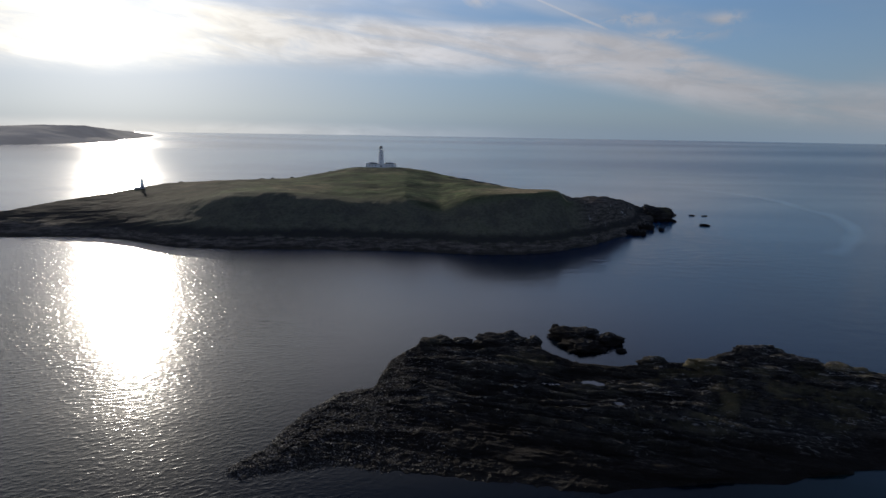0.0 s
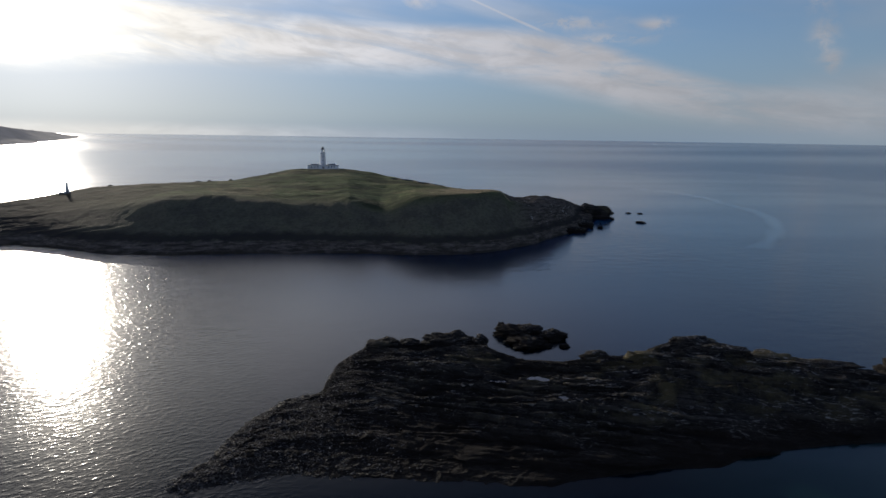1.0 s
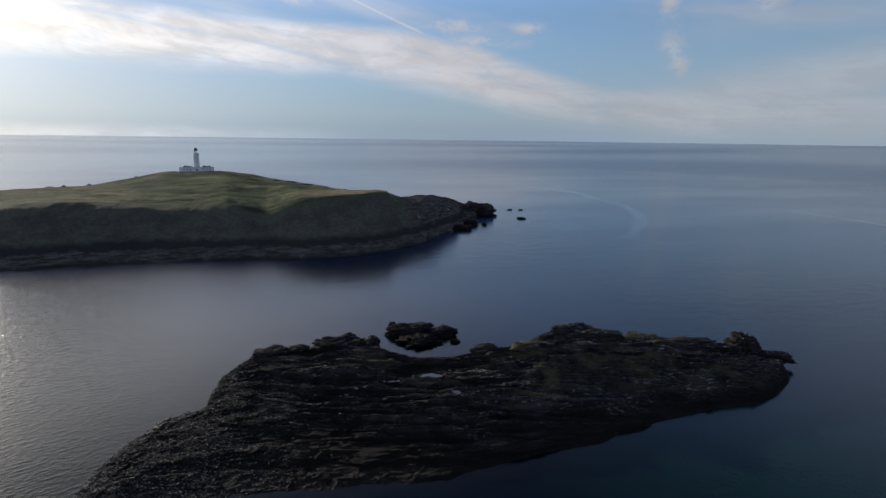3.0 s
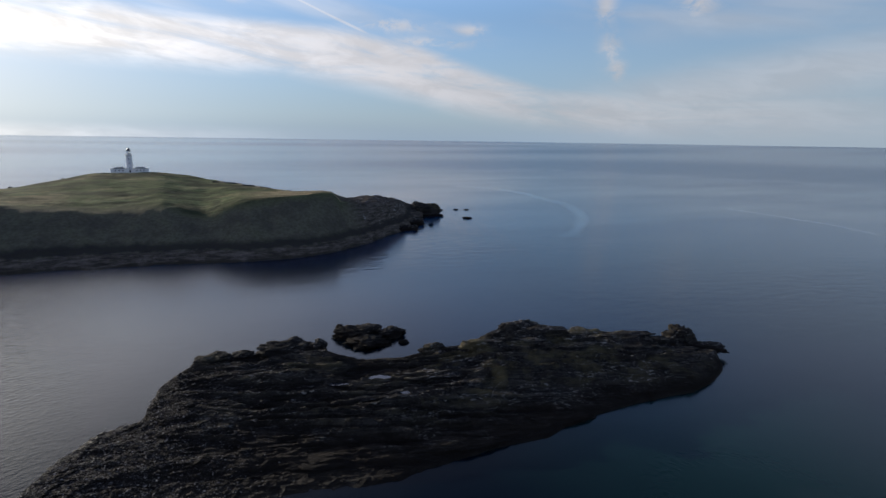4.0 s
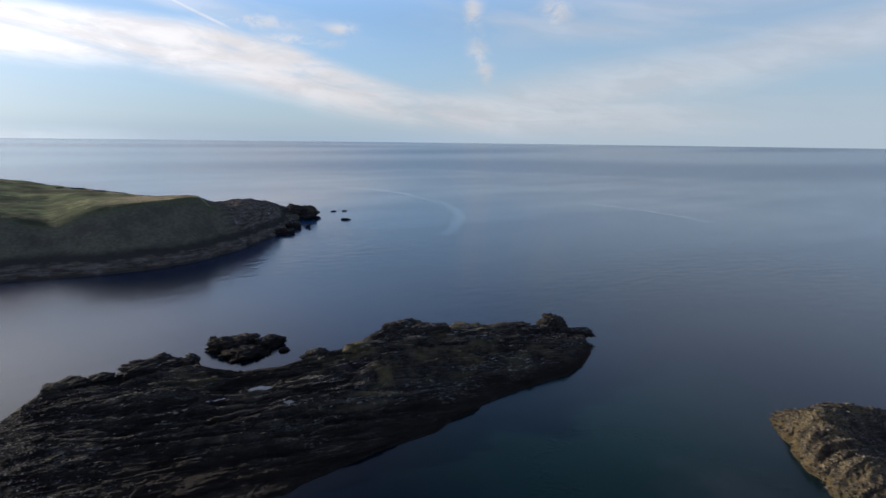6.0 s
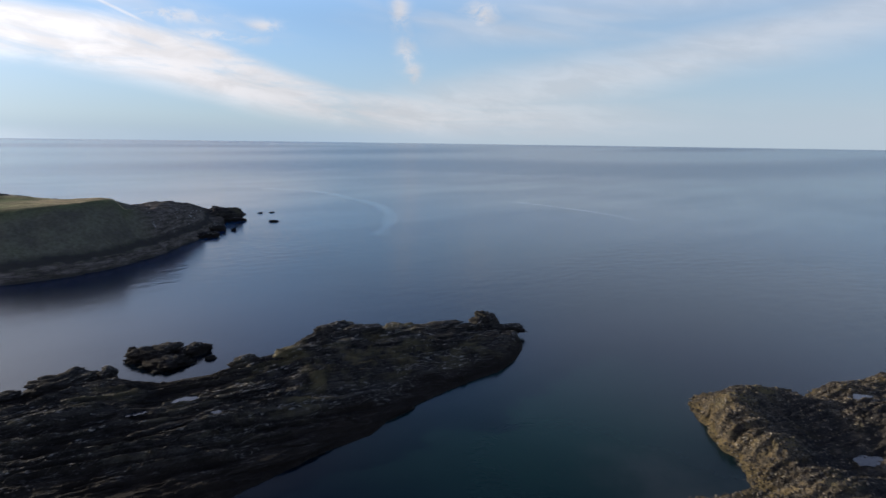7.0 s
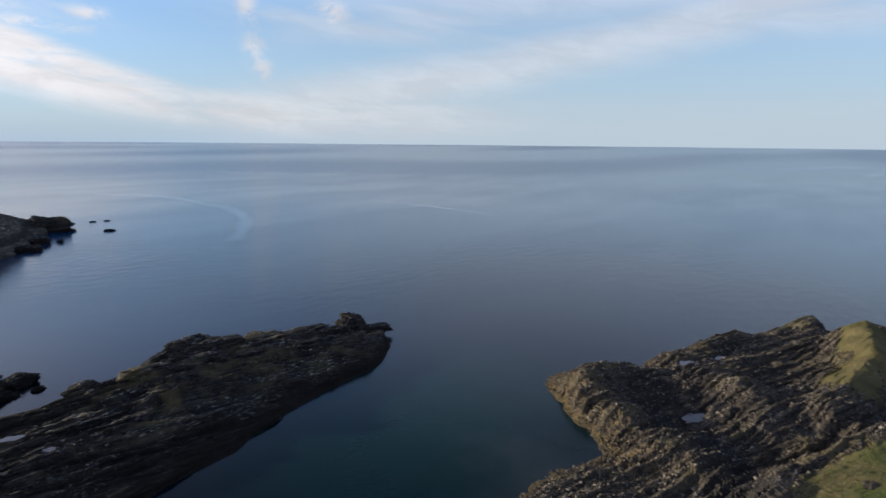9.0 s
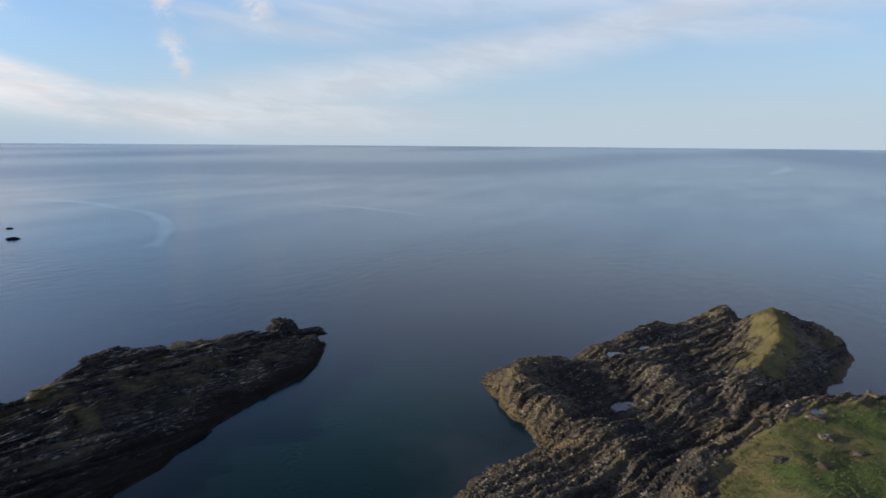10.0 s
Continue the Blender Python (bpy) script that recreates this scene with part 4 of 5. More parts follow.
# --- lighthouse station on the island's summit ---
def lighthouse(m):
    top = base("lighthouse", m, "white lighthouse tower with a dark domed lantern on the summit", "lighthouse")
    part("tower", turned([(4.1, 0), (4.1, 1.2), (3.7, 1.5), (3.25, 9.0), (2.85, 17.2), (2.85, 17.6)], 32), WHITEWASH, top, "whitewashed tapering tower", True)
    part("gallery", turned([(2.85, 17.2), (3.6, 18.0), (3.75, 18.1), (3.75, 18.45), (2.0, 18.45)], 32), WHITEWASH, top, "projecting stone gallery")
    rail = part("railing", turned([(3.62, 19.50), (3.70, 19.50), (3.70, 19.58), (3.62, 19.58), (3.62, 19.50)], 32, False), IRON, top, "black iron hand rail")
    for k in range(16):
        a = 2 * math.pi * k / 16
        x, y = 3.66 * math.cos(a), 3.66 * math.sin(a)
        part("post", box(x - 0.035, x + 0.035, y - 0.035, y + 0.035, 18.45, 19.52), IRON, rail)
    lantern = part("lantern", turned([(2.05, 18.45), (2.05, 20.2), (2.12, 20.25), (2.12, 20.4), (1.9, 20.4)], 24), WHITEWASH, top, "white lantern base")
    part("glazing", turned([(1.86, 20.4), (1.86, 23.0)], 16), PANE, lantern, "dark lantern glass", True)
    for k in range(12):
        a = 2 * math.pi * k / 12
        x, y = 1.90 * math.cos(a), 1.90 * math.sin(a)
        part("mullion", box(x - 0.05, x + 0.05, y - 0.05, y + 0.05, 20.4, 23.05), IRON, lantern)
    dome = part("dome", turned([(2.15, 23.0), (2.2, 23.2), (1.95, 24.0), (1.4, 24.9), (0.7, 25.5), (0.35, 25.7), (0.35, 26.1), (0.12, 26.4), (0.05, 26.9)], 24), IRON, top, "dark ribbed dome", True)
    part("finial", turned([(0.05, 26.9), (0.22, 27.05), (0.22, 27.2), (0.03, 27.4)], 12), IRON, dome, "ball finial")
    for z, a in ((4.5, -90), (9.5, -90), (14.0, -90), (7.0, 0), (12.0, 180)):
        r = np.interp(z, [1.5, 9.0, 17.2], [3.7, 3.25, 2.85]) - 0.05
        w = part("window", box(-0.4, 0.4, -0.12, 0.12, z - 0.7, z + 0.7), DARK_PANE, top, "small dark window")
        w.matrix_local = pose(r * math.cos(radians(a)), r * math.sin(radians(a)), 0, 0, 0, a + 90)
        part("sill", box(-0.55, 0.55, -0.2, 0.2, z - 0.85, z - 0.7), WHITEWASH, w)
    part("door", box(-0.55, 0.55, -3.85, -3.62, 0.1, 2.2), DARK_PANE, top, "dark plank door")
    return top


def cottage(m, wide, deep, high, windows):
    top = base("keepers_cottage", m, "low whitewashed keepers' cottage with a slate roof", "house", "keepers' cottages")
    part("wall", box(-wide / 2, wide / 2, -deep / 2, deep / 2, -1.5, high, 0.03), WHITEWASH, top)
    bm = bmesh.new()
    e, r = 0.35, 1.25
    corners = [bm.verts.new((sx * (wide / 2 + e), sy * (deep / 2 + e), high)) for sx, sy in ((-1, -1), (1, -1), (1, 1), (-1, 1))]
    peak = [bm.verts.new((sx * (wide / 2 - deep * 0.3), 0, high + r)) for sx in (-1, 1)]
    for f in ((corners[0], corners[1], peak[1], peak[0]), (corners[1], corners[2], peak[1]), (corners[2], corners[3], peak[0], peak[1]), (corners[3], corners[0], peak[0]), corners[::-1]):
        bm.faces.new(f)
    roof = part("roof", bm, SLATE, top, "grey slate hipped roof")
    for sx in (-1, 1):
        x = sx * (wide / 2 - deep * 0.3)
        stack = part("chimney", box(x - 0.55, x + 0.55, -0.45, 0.45, high + 0.3, high + 2.3, 0.04), WHITEWASH, roof, "white chimney stack")
        stack["label"] = "white chimney stack"
    for k in range(windows):
        x = -wide / 2 + wide * (k + 0.5) / windows
        w = part("window", box(x - 0.5, x + 0.5, -deep / 2 - 0.02, -deep / 2 + 0.1, 1.0, 2.5), DARK_PANE, top, "dark sash window")
        part("sill", box(x - 0.65, x + 0.65, -deep / 2 - 0.14, -deep / 2 + 0.05, 0.86, 0.98), WHITEWASH, w)
    return top


LX, LY = at(-6.25, 740)
GROUND = 27.9
face = pose(LX, LY, GROUND, 0, 0, 6.25)
lighthouse(face)
cottage(face @ pose(-10.4, -1.5, 0), 10.5, 6.5, 3.7, 3)
cottage(face @ pose(10.4, -1.5, 0), 10.5, 6.5, 3.7, 3)
yard = base("courtyard_wall", face, "whitewashed courtyard wall round the lighthouse", "wall")
part("front", box(-18.2, 18.2, -9.4, -8.8, -2.5, 3.3, 0.05), WHITEWASH, yard)
part("back", box(-18.2, 18.2, 8.8, 9.4, -2.5, 3.4, 0.05), WHITEWASH, yard)
part("side", box(-18.2, -17.6, -8.8, 8.8, -2.5, 3.6, 0.05), WHITEWASH, yard)
part("side", box(17.6, 18.2, -8.8, 8.8, -2.5, 3.6, 0.05), WHITEWASH, yard)
coping = part("coping", box(-18.4, 18.4, -9.55, -8.65, 3.3, 3.55, 0.03), RUBBLE, yard, "grey stone coping")
for x in (-14.0, -10.4, -6.8, 6.8, 10.4, 14.0):
    w = part("window", box(x - 0.5, x + 0.5, -9.43, -9.3, 0.9, 2.3), DARK_PANE, yard, "small dark window")
    part("sill", box(x - 0.65, x + 0.65, -9.5, -9.3, 0.75, 0.9), RUBBLE, w)
part("gate", box(-0.9, 0.9, -9.43, -9.3, -0.6, 1.9), DARK_PANE, yard, "dark wooden gate")
for x in (-18.25, 18.25):
    part("pier", box(x - 0.5, x + 0.5, -9.7, -8.6, -2.5, 4.3, 0.05), WHITEWASH, yard)


def beacon(m):
    top = base("beacon", m, "small pale disused beacon tower on the turf", "beacon")
    bm = box(-1.75, 1.75, -1.75, 1.75, -1.5, 8.9)
    bmesh.ops.subdivide_edges(bm, edges=bm.edges[:], cuts=3, use_grid_fill=True)
    for v in bm.verts:
        w = 1 - 0.42 * max(0.0, v.co.z / 8.9) + 0.03 * noise.noise(v.co * 0.7)
        v.co.x *= w
        v.co.y *= w
    part("shaft", bm, WHITEWASH, top)
    part("cornice", box(-1.15, 1.15, -1.15, 1.15, 8.9, 9.2, 0.04), WHITEWASH, top)
    part("post", box(0.45, 0.85, -0.2, 0.2, 9.2, 10.6, 0.03), WHITEWASH, top, "short stone stump")
    part("door", box(-0.45, 0.45, -1.82, -1.6, 0.3, 2.2, 0.02), DARK_PANE, top, "dark doorway")
    part("plinth", box(-6.5, 2.3, -2.3, 2.3, -2.2, 0.9, 0.1), RUBBLE, top, "low grey rubble plinth")
    return top


BX, BY = at(-27.75, 600)
beacon(pose(BX, BY, ground_at(island_grid, BX, BY) + 0.3, 0, 0, 27))

# field dyke over the island's shoulder
bm = bmesh.new()
last = None
for k in range(61):
    a = 0.4 + 5.2 * k / 60
    d = 600 - 62 * k / 60 + 4 * math.sin(k * 0.35)
    x, y = at(a, d)
    z = ground_at(island_grid, x, y)
    ux, uy = at(a, 0.45)
    ring_now = [bm.verts.new(c) for c in ((x - ux, y - uy, z - 0.6), (x - ux * 0.7, y - uy * 0.7, z + 1.25 + 0.15 * math.sin(k * 2.1)), (x + ux * 0.7, y + uy * 0.7, z + 1.25), (x + ux, y + uy, z - 0.6))]
    if last:
        for i in range(3):
            bm.faces.new((last[i], last[i + 1], ring_now[i + 1], ring_now[i]))
    last = ring_now
dyke = part("drystone_dyke", bm, DRYSTONE)
tagged(dyke, "dark drystone field dyke crossing the pasture", "wall")

# --- rocks in the sea ---
# islet behind the skerry
for a, d, sx, sy, sz, turn, seed, words in (
        (13.5, 196, 7.4, 5.0, 3.5, -10, 3, "dark weed-covered rock islet in the channel"), (16.7, 195, 6.2, 3.8, 2.5, 12, 7, "dark flat-topped rock beside the islet"),
        (14.8, 188, 7.0, 5.6, 2.1, -4, 9, "low dark rock ledge at the channel's edge"), (11.8, 203, 1.6, 1.4, 2.0, 20, 13, "small dark rock just above the water"),
        (18.3, 188, 1.7, 1.3, 1.0, -20, 15, "small dark rock just above the water")):
    rock("sea_rock", *at(a, d), 0.0, (sx, sy, sz), turn, seed, words, group="channel rocks", detail=5 if sx > 3 else 4)
# blocks on the skerry's back edge
rock("rock_block", *at(6.2, 182), 1.5, (8.4, 5.5, 2.6), 8, 17, "rounded dark rock block on the skerry's edge", group="skerry blocks")
rock("rock_block", *at(9.7, 182), 1.6, (2.6, 2.4, 2.4), 0, 19, "dark knob of rock on the skerry's edge", group="skerry blocks", detail=4)
rock("rock_block", *at(-0.6, 179), 1.6, (5.5, 4.0, 1.9), 14, 21, "low dark rock block on the skerry's edge", group="skerry blocks")
rock("rock_block", *at(2.3, 180), 1.6, (3.4, 2.6, 1.5), -8, 23, "low dark rock block on the skerry's edge", group="skerry blocks", detail=4)
rock("rock_block", *at(21.3, 176), 1.9, (4.0, 2.8, 1.8), 10, 25, "low dark rock block on the skerry's edge", group="skerry blocks", detail=4)
rock("rock_block", *at(30.6, 186), 6.0, (8.5, 5.0, 2.9), 10, 27, "bedded rock crag on the skerry's crest", group="skerry blocks")
rock("rock_block", *at(36.4, 190), 5.6, (4.2, 3.0, 1.5), -12, 29, "bedded rock crag on the skerry's crest", group="skerry blocks", detail=4)
rock("rock_block", *at(40.4, 190), 5.4, (10.5, 4.0, 1.5), -16, 31, "bedded rock crag on the skerry's crest", group="skerry blocks")
rock("rock_pillar", *at(45.7, 201), 4.2, (4.4, 4.0, 4.3), -20, 33, "upright rock pillar at the skerry's end", group="skerry blocks")
rock("rock_block", *at(48.0, 201), 2.6, (6.4, 2.2, 1.5), -42, 35, "thin rock spur beside the pillar", group="skerry blocks")
# lichened ledges below the crest
for x, y, z, sx, sy, sz, seed in ((105, 140, 4.4, 9.5, 3.4, 2.6, 121), (92, 136, 3.9, 7.5, 2.8, 2.1, 123), (119, 141, 4.4, 6.5, 2.6, 2.0, 125), (57, 139, 3.2, 9.0, 3.6, 2.2, 127)):
    rock("rock_ledge", x, y, z, (sx, sy, sz), -14, seed, "lichened rock ledge below the skerry's crest", group="skerry ledges", layers=0.7)
# thin upturned beds along the crest
for x, y, sx, sy, sz, seed in ((126, 148, 6.5, 2.0, 1.5, 131), (136, 146, 5.5, 1.8, 1.4, 133), (112, 150, 7.5, 2.2, 1.6, 135), (100, 151, 6.0, 2.0, 1.5, 137),
                               (131, 139, 6.0, 1.8, 1.3, 139), (119, 152, 5.0, 1.7, 1.5, 141), (106, 145, 5.5, 1.8, 1.3, 143), (88, 147, 6.5, 2.0, 1.5, 145), (76, 150, 6.0, 2.0, 1.4, 147)):
    rock("rock_ledge", x, y, ground_at(skerry_grid, x, y) + 0.1, (sx, sy, sz), -15, seed, "thin upturned bed of rock along the skerry's crest", group="skerry ledges", detail=4, layers=0.5, boxy=0.6)
# smooth whalebacks along the channel side
for x, y, sx, sy, sz, z, turn, seed in ((21, 114, 10.5, 4.6, 1.4, 0.1, 2, 101), (45, 110, 15, 4.6, 1.8, 0.1, -4, 103), (66, 112, 8, 3.6, 1.7, 0.0, 4, 105), (79, 111.5, 8.5, 2.8, 1.2, 0.1, 2, 107),
                                        (89, 119.5, 8.5, 3.8, 2.0, 0.5, -14, 109), (106, 118.5, 10, 4.2, 2.4, 0.4, 8, 111), (125, 123, 16, 5.5, 2.8, 0.6, 6, 113)):
    rock("whaleback_rock", x, y, z, (sx, sy, sz), turn, seed, "long smooth dark whaleback rock of the skerry", group="skerry whalebacks", lumpy=0.62)
# reef off the island's point
for k, (a, d, sx, sy, sz, words) in enumerate((
        (18.7, 434, 8.2, 5, 3.4, "dark reef rock below the island's point"), (19.7, 463, 5.4, 4.5, 4.8, "upright dark reef rock off the point"),
        (21.05, 462, 1.8, 1.6, 1.9, "small dark reef rock off the point"), (21.0, 517, 9.6, 6, 2.5, "low dark ledge running out from the point"),
        (24.7, 505, 3.3, 2.2, 1.3, "lone low skerry rock off the point"), (23.55, 566, 2.4, 2.0, 0.8, "awash skerry rock off the point"),
        (24.6, 568, 2.2, 2.0, 0.8, "awash skerry rock off the point"), (20.5, 528, 11.2, 6.5, 10.6, "blocky rock head at the island's point"),
        (19.2, 485, 7, 5, 4.0, "dark reef rock below the island's point"))):
    x, y = at(a, d)
    rock("reef_rock", x, y, 0.0, (sx, sy, sz), -a + 8, 41 + k * 2, words, detail=5 if sx > 6 else 4, group="reef rocks", layers=1.2, lumpy=0.9, boxy=0.6)

# knolls of bare rock on the island's skyline
for k, (a, d, sx, sz) in enumerate(((-17.6, 640, 4.0, 1.4), (-16.6, 640, 3.0, 2.0), (-14.8, 652, 2.6, 2.2), (-11.2, 690, 2.6, 1.6), (-24.6, 640, 3.0, 1.5), (7.2, 478, 2.0, 1.2))):
    x, y = at(a, d)
    rock("outcrop", x, y, ground_at(island_grid, x, y), (0.75 * sx, 0.6 * sx, 0.7 * sz), 20 * k, 71 + k, "small dark outcrop on the island's skyline", detail=3, group="island outcrops")

# --- pools ---
def pool(x, y, z, long, wide, turn, label):
    bm = bmesh.new()
    vs = []
    for k in range(28):
        a = 2 * math.pi * k / 28
        r = 1.05 + 0.5 * noise.noise(Vector((math.cos(a) * 2.2 + x, math.sin(a) * 2.2, y)))
        vs.append(bm.verts.new((long * r * math.cos(a), wide * r * math.sin(a), 0)))
    bm.faces.new(vs)
    ob = part("rock_pool", bm, POOL)
    ob.matrix_world = pose(x, y, z, 0, 0, turn)
    return tagged(ob, label, "rock pool", "rock pools")


for x, y, long, wide, level in SPOOLS:
    pool(x, y, level - 0.2, long, wide, -15, "still pool between dark skerry ledges")
for x, y, long, wide, level in HPOOLS:
    pool(x, y, level - 0.2, long, wide, -24, "still pool on the brown headland rock")


# --- loose stones ---
def stones(name, grid, weight, count, small, large, mat, seed, label):
    """Many small stones that lie on the ground, as one mesh."""
    rng = np.random.default_rng(seed)
    w = np.clip(weight, 0, None).ravel()
    pick = rng.choice(w.size, count, p=w / w.sum())
    bm = bmesh.new()
    bmesh.ops.create_icosphere(bm, subdivisions=1, radius=1.0)
    unit = np.array([v.co[:] for v in bm.verts])
    tri = np.array([[v.index for v in f.verts] for f in bm.faces])
    bm.free()
    n = len(unit)
    size = small * (large / small) ** (rng.random(count) ** 2.2)
    jig = 1 + 0.28 * rng.standard_normal((count, n, 1))
    stretch = np.stack([0.8 + 0.8 * rng.random(count), 0.7 + 0.4 * rng.random(count), 0.45 + 0.4 * rng.random(count)], 1)
    co = unit[None] * np.clip(jig, 0.6, 1.5) * stretch[:, None] * size[:, None, None]
    a = rng.random(count) * 6.283
    c, s = np.cos(a)[:, None], np.sin(a)[:, None]
    co = np.stack([co[..., 0] * c - co[..., 1] * s, co[..., 0] * s + co[..., 1] * c, co[..., 2]], -1)
    p = np.stack([grid[0].ravel()[pick], grid[1].ravel()[pick], grid[2].ravel()[pick]], 1)
    p[:, :2] += rng.uniform(-0.2, 0.2, (count, 2))
    p[:, 2] = np.maximum(p[:, 2], -0.12) + 0.1 * size
    co = (co + p[:, None]).reshape(-1, 3)
    faces = (tri[None] + (np.arange(count) * n)[:, None, None]).reshape(-1, 3)
    me = bpy.data.meshes.new(name)
    me.from_pydata(co.tolist(), [], faces.tolist())
    me.materials.append(mat)
    return tagged(new(name, me), label, "stones", kind="stuff")


gx0, gy0, gz0, gb = skerry_grid
area = np.hypot(gx0, gy0)
spit = smooth_step(-gx0, -12, 18) * smooth_step(gz0, -0.75, 0.1) * area
stones("shingle", skerry_grid, spit, 26000, 0.06, 0.24, SHINGLE, 5, "dark shingle and weed on the skerry's spit")
stones("skerry_boulders", skerry_grid, (gz0 > 0.0) * area * (0.3 + smooth_step(gz0, 1, 5)), 2600, 0.1, 0.6, ROCK, 6, "broken stones strewn over the skerry")
hx, hy, hz, hin, hbare = head_grid
stones("headland_shingle", head_grid, (hz > -0.2) * (hx < 200) * smooth_step(hin, -1.5, 0.5) * (1 - smooth_step(hin, 10, 26)) * np.clip(hbare, 0, 1), 15000, 0.12, 0.38, BROWN_SHINGLE, 7, "brown weedy stones along the headland's shore")
stones("headland_stones", head_grid, (hz > 0.8) * (hbare > 0.6) * (hx > 95) * (1 - 0.9 * (hx > 178) * (hy < -7)), 13000, 0.14, 0.42, BROWN_SHINGLE, 8, "brown lichened stones over the headland")


# --- slicks on the water ---
def slick(name, pts, width, label):
    """A ribbon along a smooth line on the water."""
    pts = [Vector((x, y, 0)) for x, y in pts]
    line = []
    for k in range(len(pts) - 1):
        p0, p1, p2, p3 = pts[max(k - 1, 0)], pts[k], pts[k + 1], pts[min(k + 2, len(pts) - 1)]
        for i in range(10):
            u = i / 10
            line.append(0.5 * (2 * p1 + (p2 - p0) * u + (2 * p0 - 5 * p1 + 4 * p2 - p3) * u * u + (3 * p1 - p0 - 3 * p2 + p3) * u ** 3))
    co, faces, edge = [], [], []
    across = (-1.0, -0.45, 0.0, 0.45, 1.0)
    for k, p in enumerate(line):
        d = (line[min(k + 1, len(line) - 1)] - line[max(k - 1, 0)]).normalized()
        side = Vector((-d.y, d.x, 0))
        fade = math.sin(math.pi * min(max(k / (len(line) - 1), 0.0), 1.0)) ** 0.4
        for j, u in enumerate(across):
            w = width * (0.7 + 0.5 * noise.noise(p * 0.02))
            q = p + side * u * w
            co.append(q + Vector((0, 0, 0.25 + 1.02 * float(swell_of_horizon(q.length)))))
            edge.append(fade * (1 - u * u))
            if k and j:
                b = k * 5 + j
                faces.append((b - 1, b, b - 5, b - 6))
    me = bpy.data.meshes.new(name)
    me.from_pydata([tuple(c) for c in co], [], faces)
    me.attributes.new("edge", "FLOAT", "POINT").data.foreach_set("value", edge)
    me.materials.append(SLICK)
    return tagged(new(name, me), label, "foam", "slick lines")


slick("foam_line", ((345, 790), (371, 736), (381, 695), (382, 650), (371, 598), (358, 520), (324, 448), (280, 388), (236, 340)), 12.0, "pale curved slick line on the calm sea")
slick("foam_line", ((508, 455), (508, 400), (504, 357), (497, 317), (478, 275)), 6.0, "faint pale slick line on the calm sea")
slick("foam_line", ((690, 1270), (800, 1064), (867, 907), (959, 766), (1020, 630)), 14.0, "faint pale slick line on the calm sea")
slick("foam_line", ((1960, 165), (2130, 70), (2225, -30), (2130, -105), (1838, -70), (1600, -40)), 26.0, "faint pale slick line far out on the sea")
slick("foam_line", ((1560, 4400), (1690, 4200), (1766, 3900), (1766, 3646)), 60.0, "thin bright slick line near the horizon")


# --- single boulders that stand out ---
def boulders(grid, weight, count, small, large, mat, seed, label, group):
    rng = np.random.default_rng(seed)
    kinds = []
    for k in range(4):
        ob = rock("boulder", 0, 0, -50, (1.1, 0.75, 0.42), 0, seed * 7 + k * 3, label, mat, 3, group, 0.3, 1.25, 0.6)
        kinds.append(ob)
    w = np.clip(weight, 0, None).ravel().astype(float)
    pick = rng.choice(w.size, count, replace=False, p=w / w.sum())
    for k, i in enumerate(pick):
        x, y, z = (float(g.ravel()[i]) for g in grid[:3])
        s = small * (large / small) ** float(rng.random())
        m = pose(x, y, z + 0.04 * s, float(rng.uniform(-12, 12)), float(rng.uniform(-12, 12)), float(rng.uniform(0, 360)))
        ob = kinds[k % 4] if k < 4 else copy_thing(kinds[k % 4], m)
        ob.matrix_world = m @ Matrix.Scale(s, 4)


boulders(skerry_grid, (gz0 > 1.0) * area, 40, 0.5, 1.1, ROCK, 3, "dark weathered boulder on the skerry", "skerry boulders")
boulders(head_grid, (hz > 0.6) * (hbare > 0.8) * (hx > 110), 45, 0.6, 1.5, SHORE_ROCK, 4, "brown lichened boulder on the headland", "headland boulders")


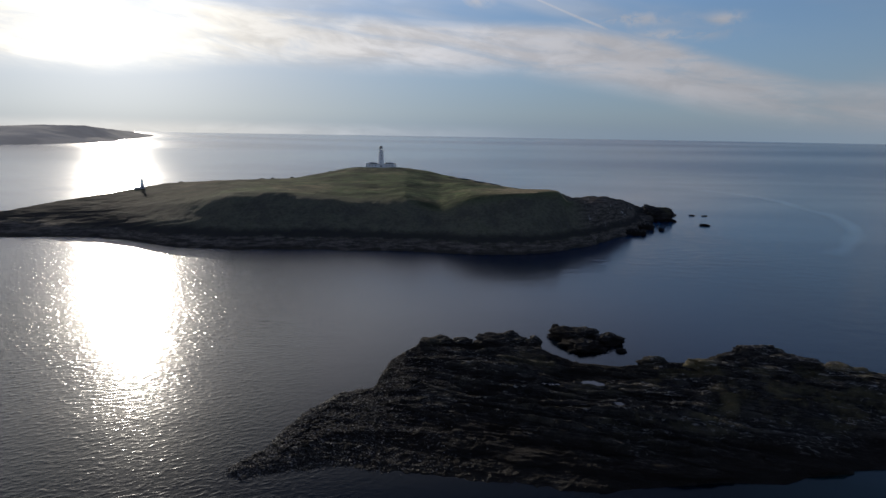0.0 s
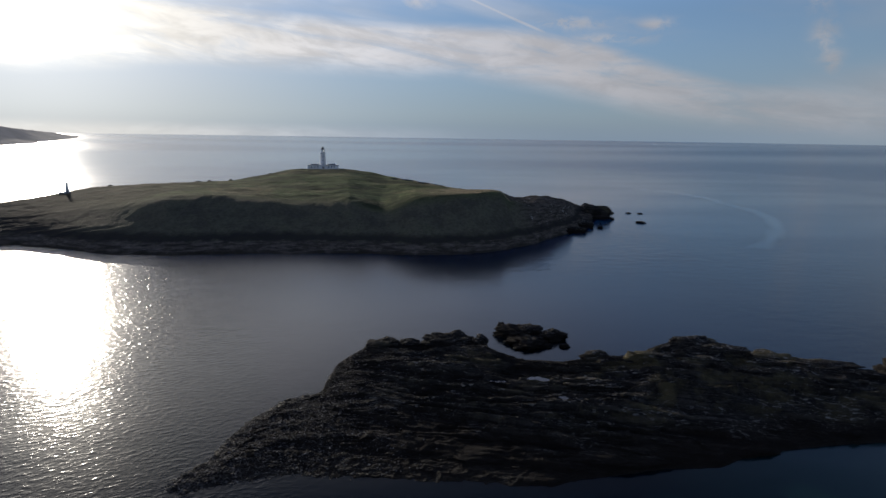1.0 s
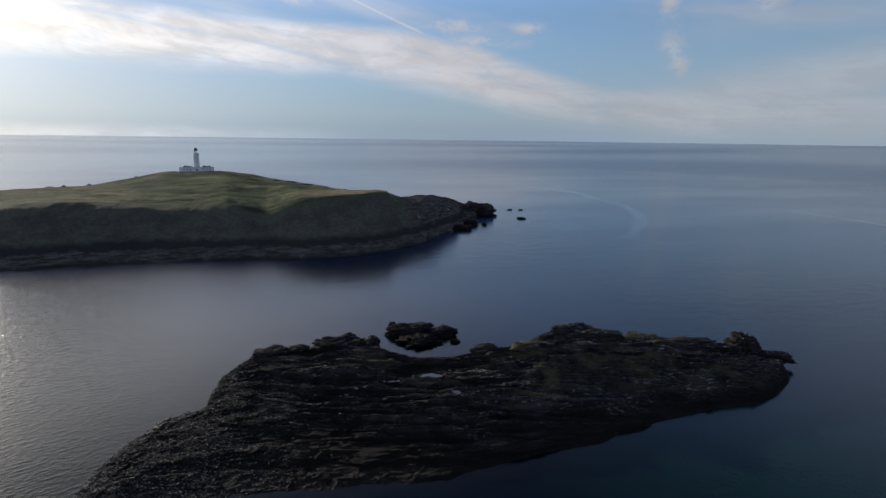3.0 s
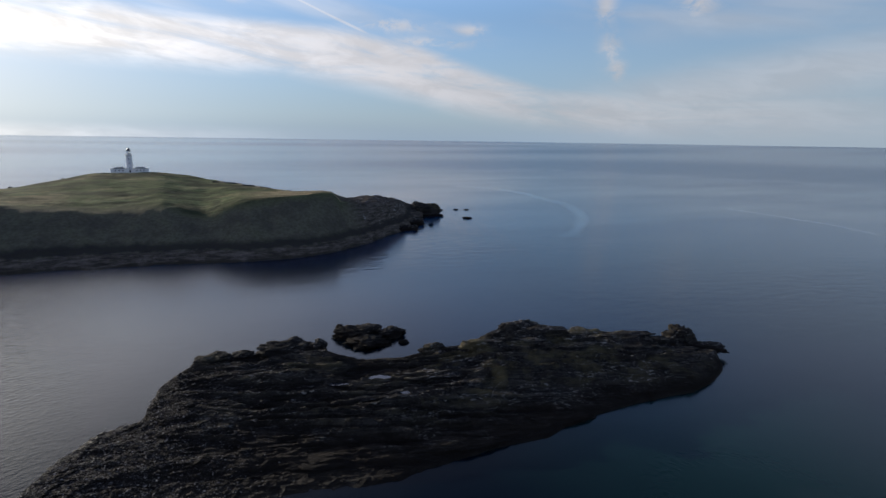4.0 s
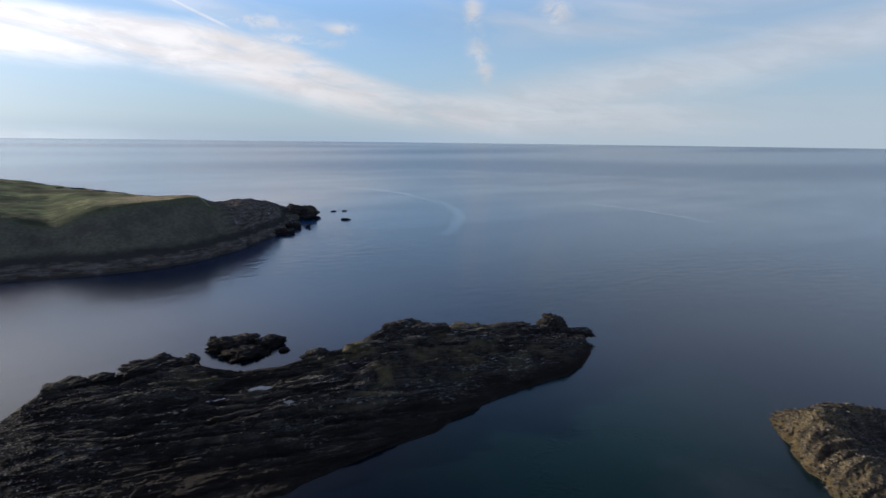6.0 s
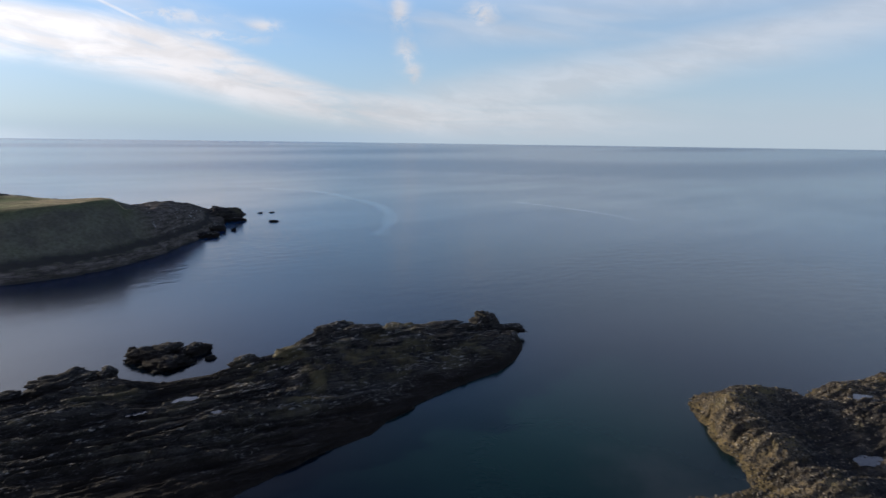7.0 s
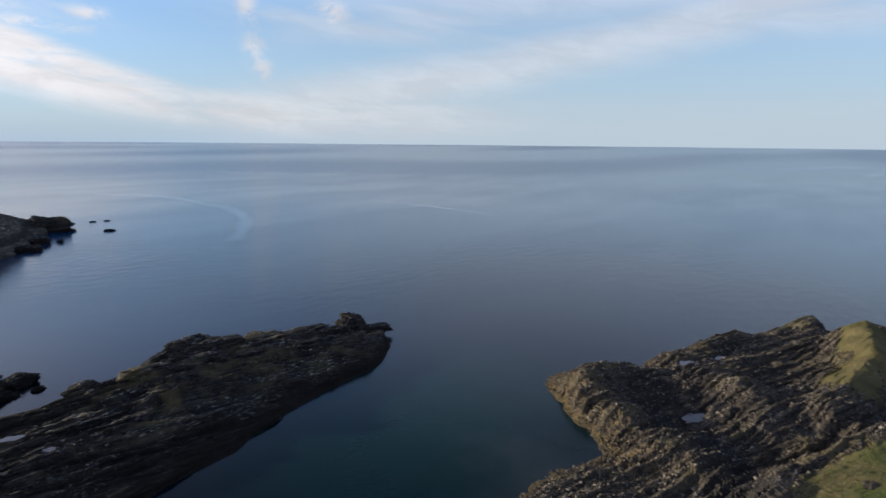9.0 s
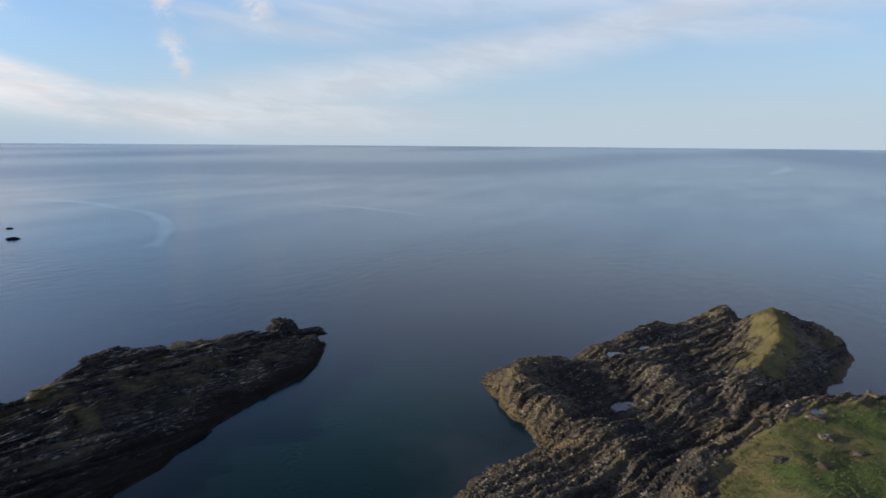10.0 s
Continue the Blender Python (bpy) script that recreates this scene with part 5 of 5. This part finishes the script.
# boulders half sunk in the plateau's turf
for k, (x, y, sx, sz) in enumerate(((130.9, -18.3, 1.5, 0.7), (117.1, -16.4, 1.3, 0.6), (126.8, -23.1, 1.2, 0.55), (139.5, -17.6, 1.8, 0.8), (117.4, -9.7, 1.4, 0.7))):
    rock("turf_boulder", x, y, ground_at(head_grid, x, y), (sx, 0.8 * sx, sz), 35 * k, 151 + 2 * k, "brown boulder half sunk in the green turf", SHORE_ROCK, 3, "turf boulders", 0.4)


# --- rough grass ---
def tussocks(name, grid, weight, count, mat, seed, label, tall=0.45):
    """Many tufts of leaning blades, as one mesh."""
    rng = np.random.default_rng(seed)
    w = np.clip(weight, 0, None).ravel().astype(float)
    pick = rng.choice(w.size, count, p=w / w.sum())
    p = np.stack([g.ravel()[pick] for g in grid[:3]], 1)
    p[:, :2] += rng.uniform(-0.2, 0.2, (count, 2))
    co = np.empty((count, 5, 3, 3))
    for b in range(5):
        a = rng.random(count) * 6.283
        h = tall * (0.5 + rng.random(count))
        lean = 0.35 * (rng.random(count) + 0.3)
        side = np.stack([-np.sin(a), np.cos(a), 0 * a], 1) * 0.09
        out = np.stack([np.cos(a), np.sin(a), 0 * a], 1)
        co[:, b, 0] = p + side - [0, 0, 0.08]
        co[:, b, 1] = p - side - [0, 0, 0.08]
        co[:, b, 2] = p + out * lean[:, None] + np.stack([0 * a, 0 * a, h], 1)
    faces = np.arange(count * 15).reshape(-1, 3)
    me = bpy.data.meshes.new(name)
    me.from_pydata(co.reshape(-1, 3).tolist(), [], faces.tolist())
    me.materials.append(mat)
    return tagged(new(name, me), label, "grass", kind="stuff")


def blade_material():
    m, n, s = material("grass_blades")
    p, xyz, up = place_of(n)
    g = n.add("ShaderNodeNewGeometry")
    c = n.mix(n.step(n.noise(p, 0.12, 4.0, 0.6), 0.4, 0.6), (0.080, 0.112, 0.028), (0.135, 0.122, 0.045))
    n.put(s.inputs["Base Color"], n.mix(n.math("MULTIPLY", g.outputs["Random Per Island"], 0.5), c, (0.045, 0.06, 0.016)))
    s.inputs["Roughness"].default_value = 0.8
    return m


BLADES = blade_material()
tussocks("rough_grass", head_grid, (lush > 0.3) * (hx < 262) * 1.0, 18000, BLADES, 12, "tussocky green and straw grass on the headland", 0.22)
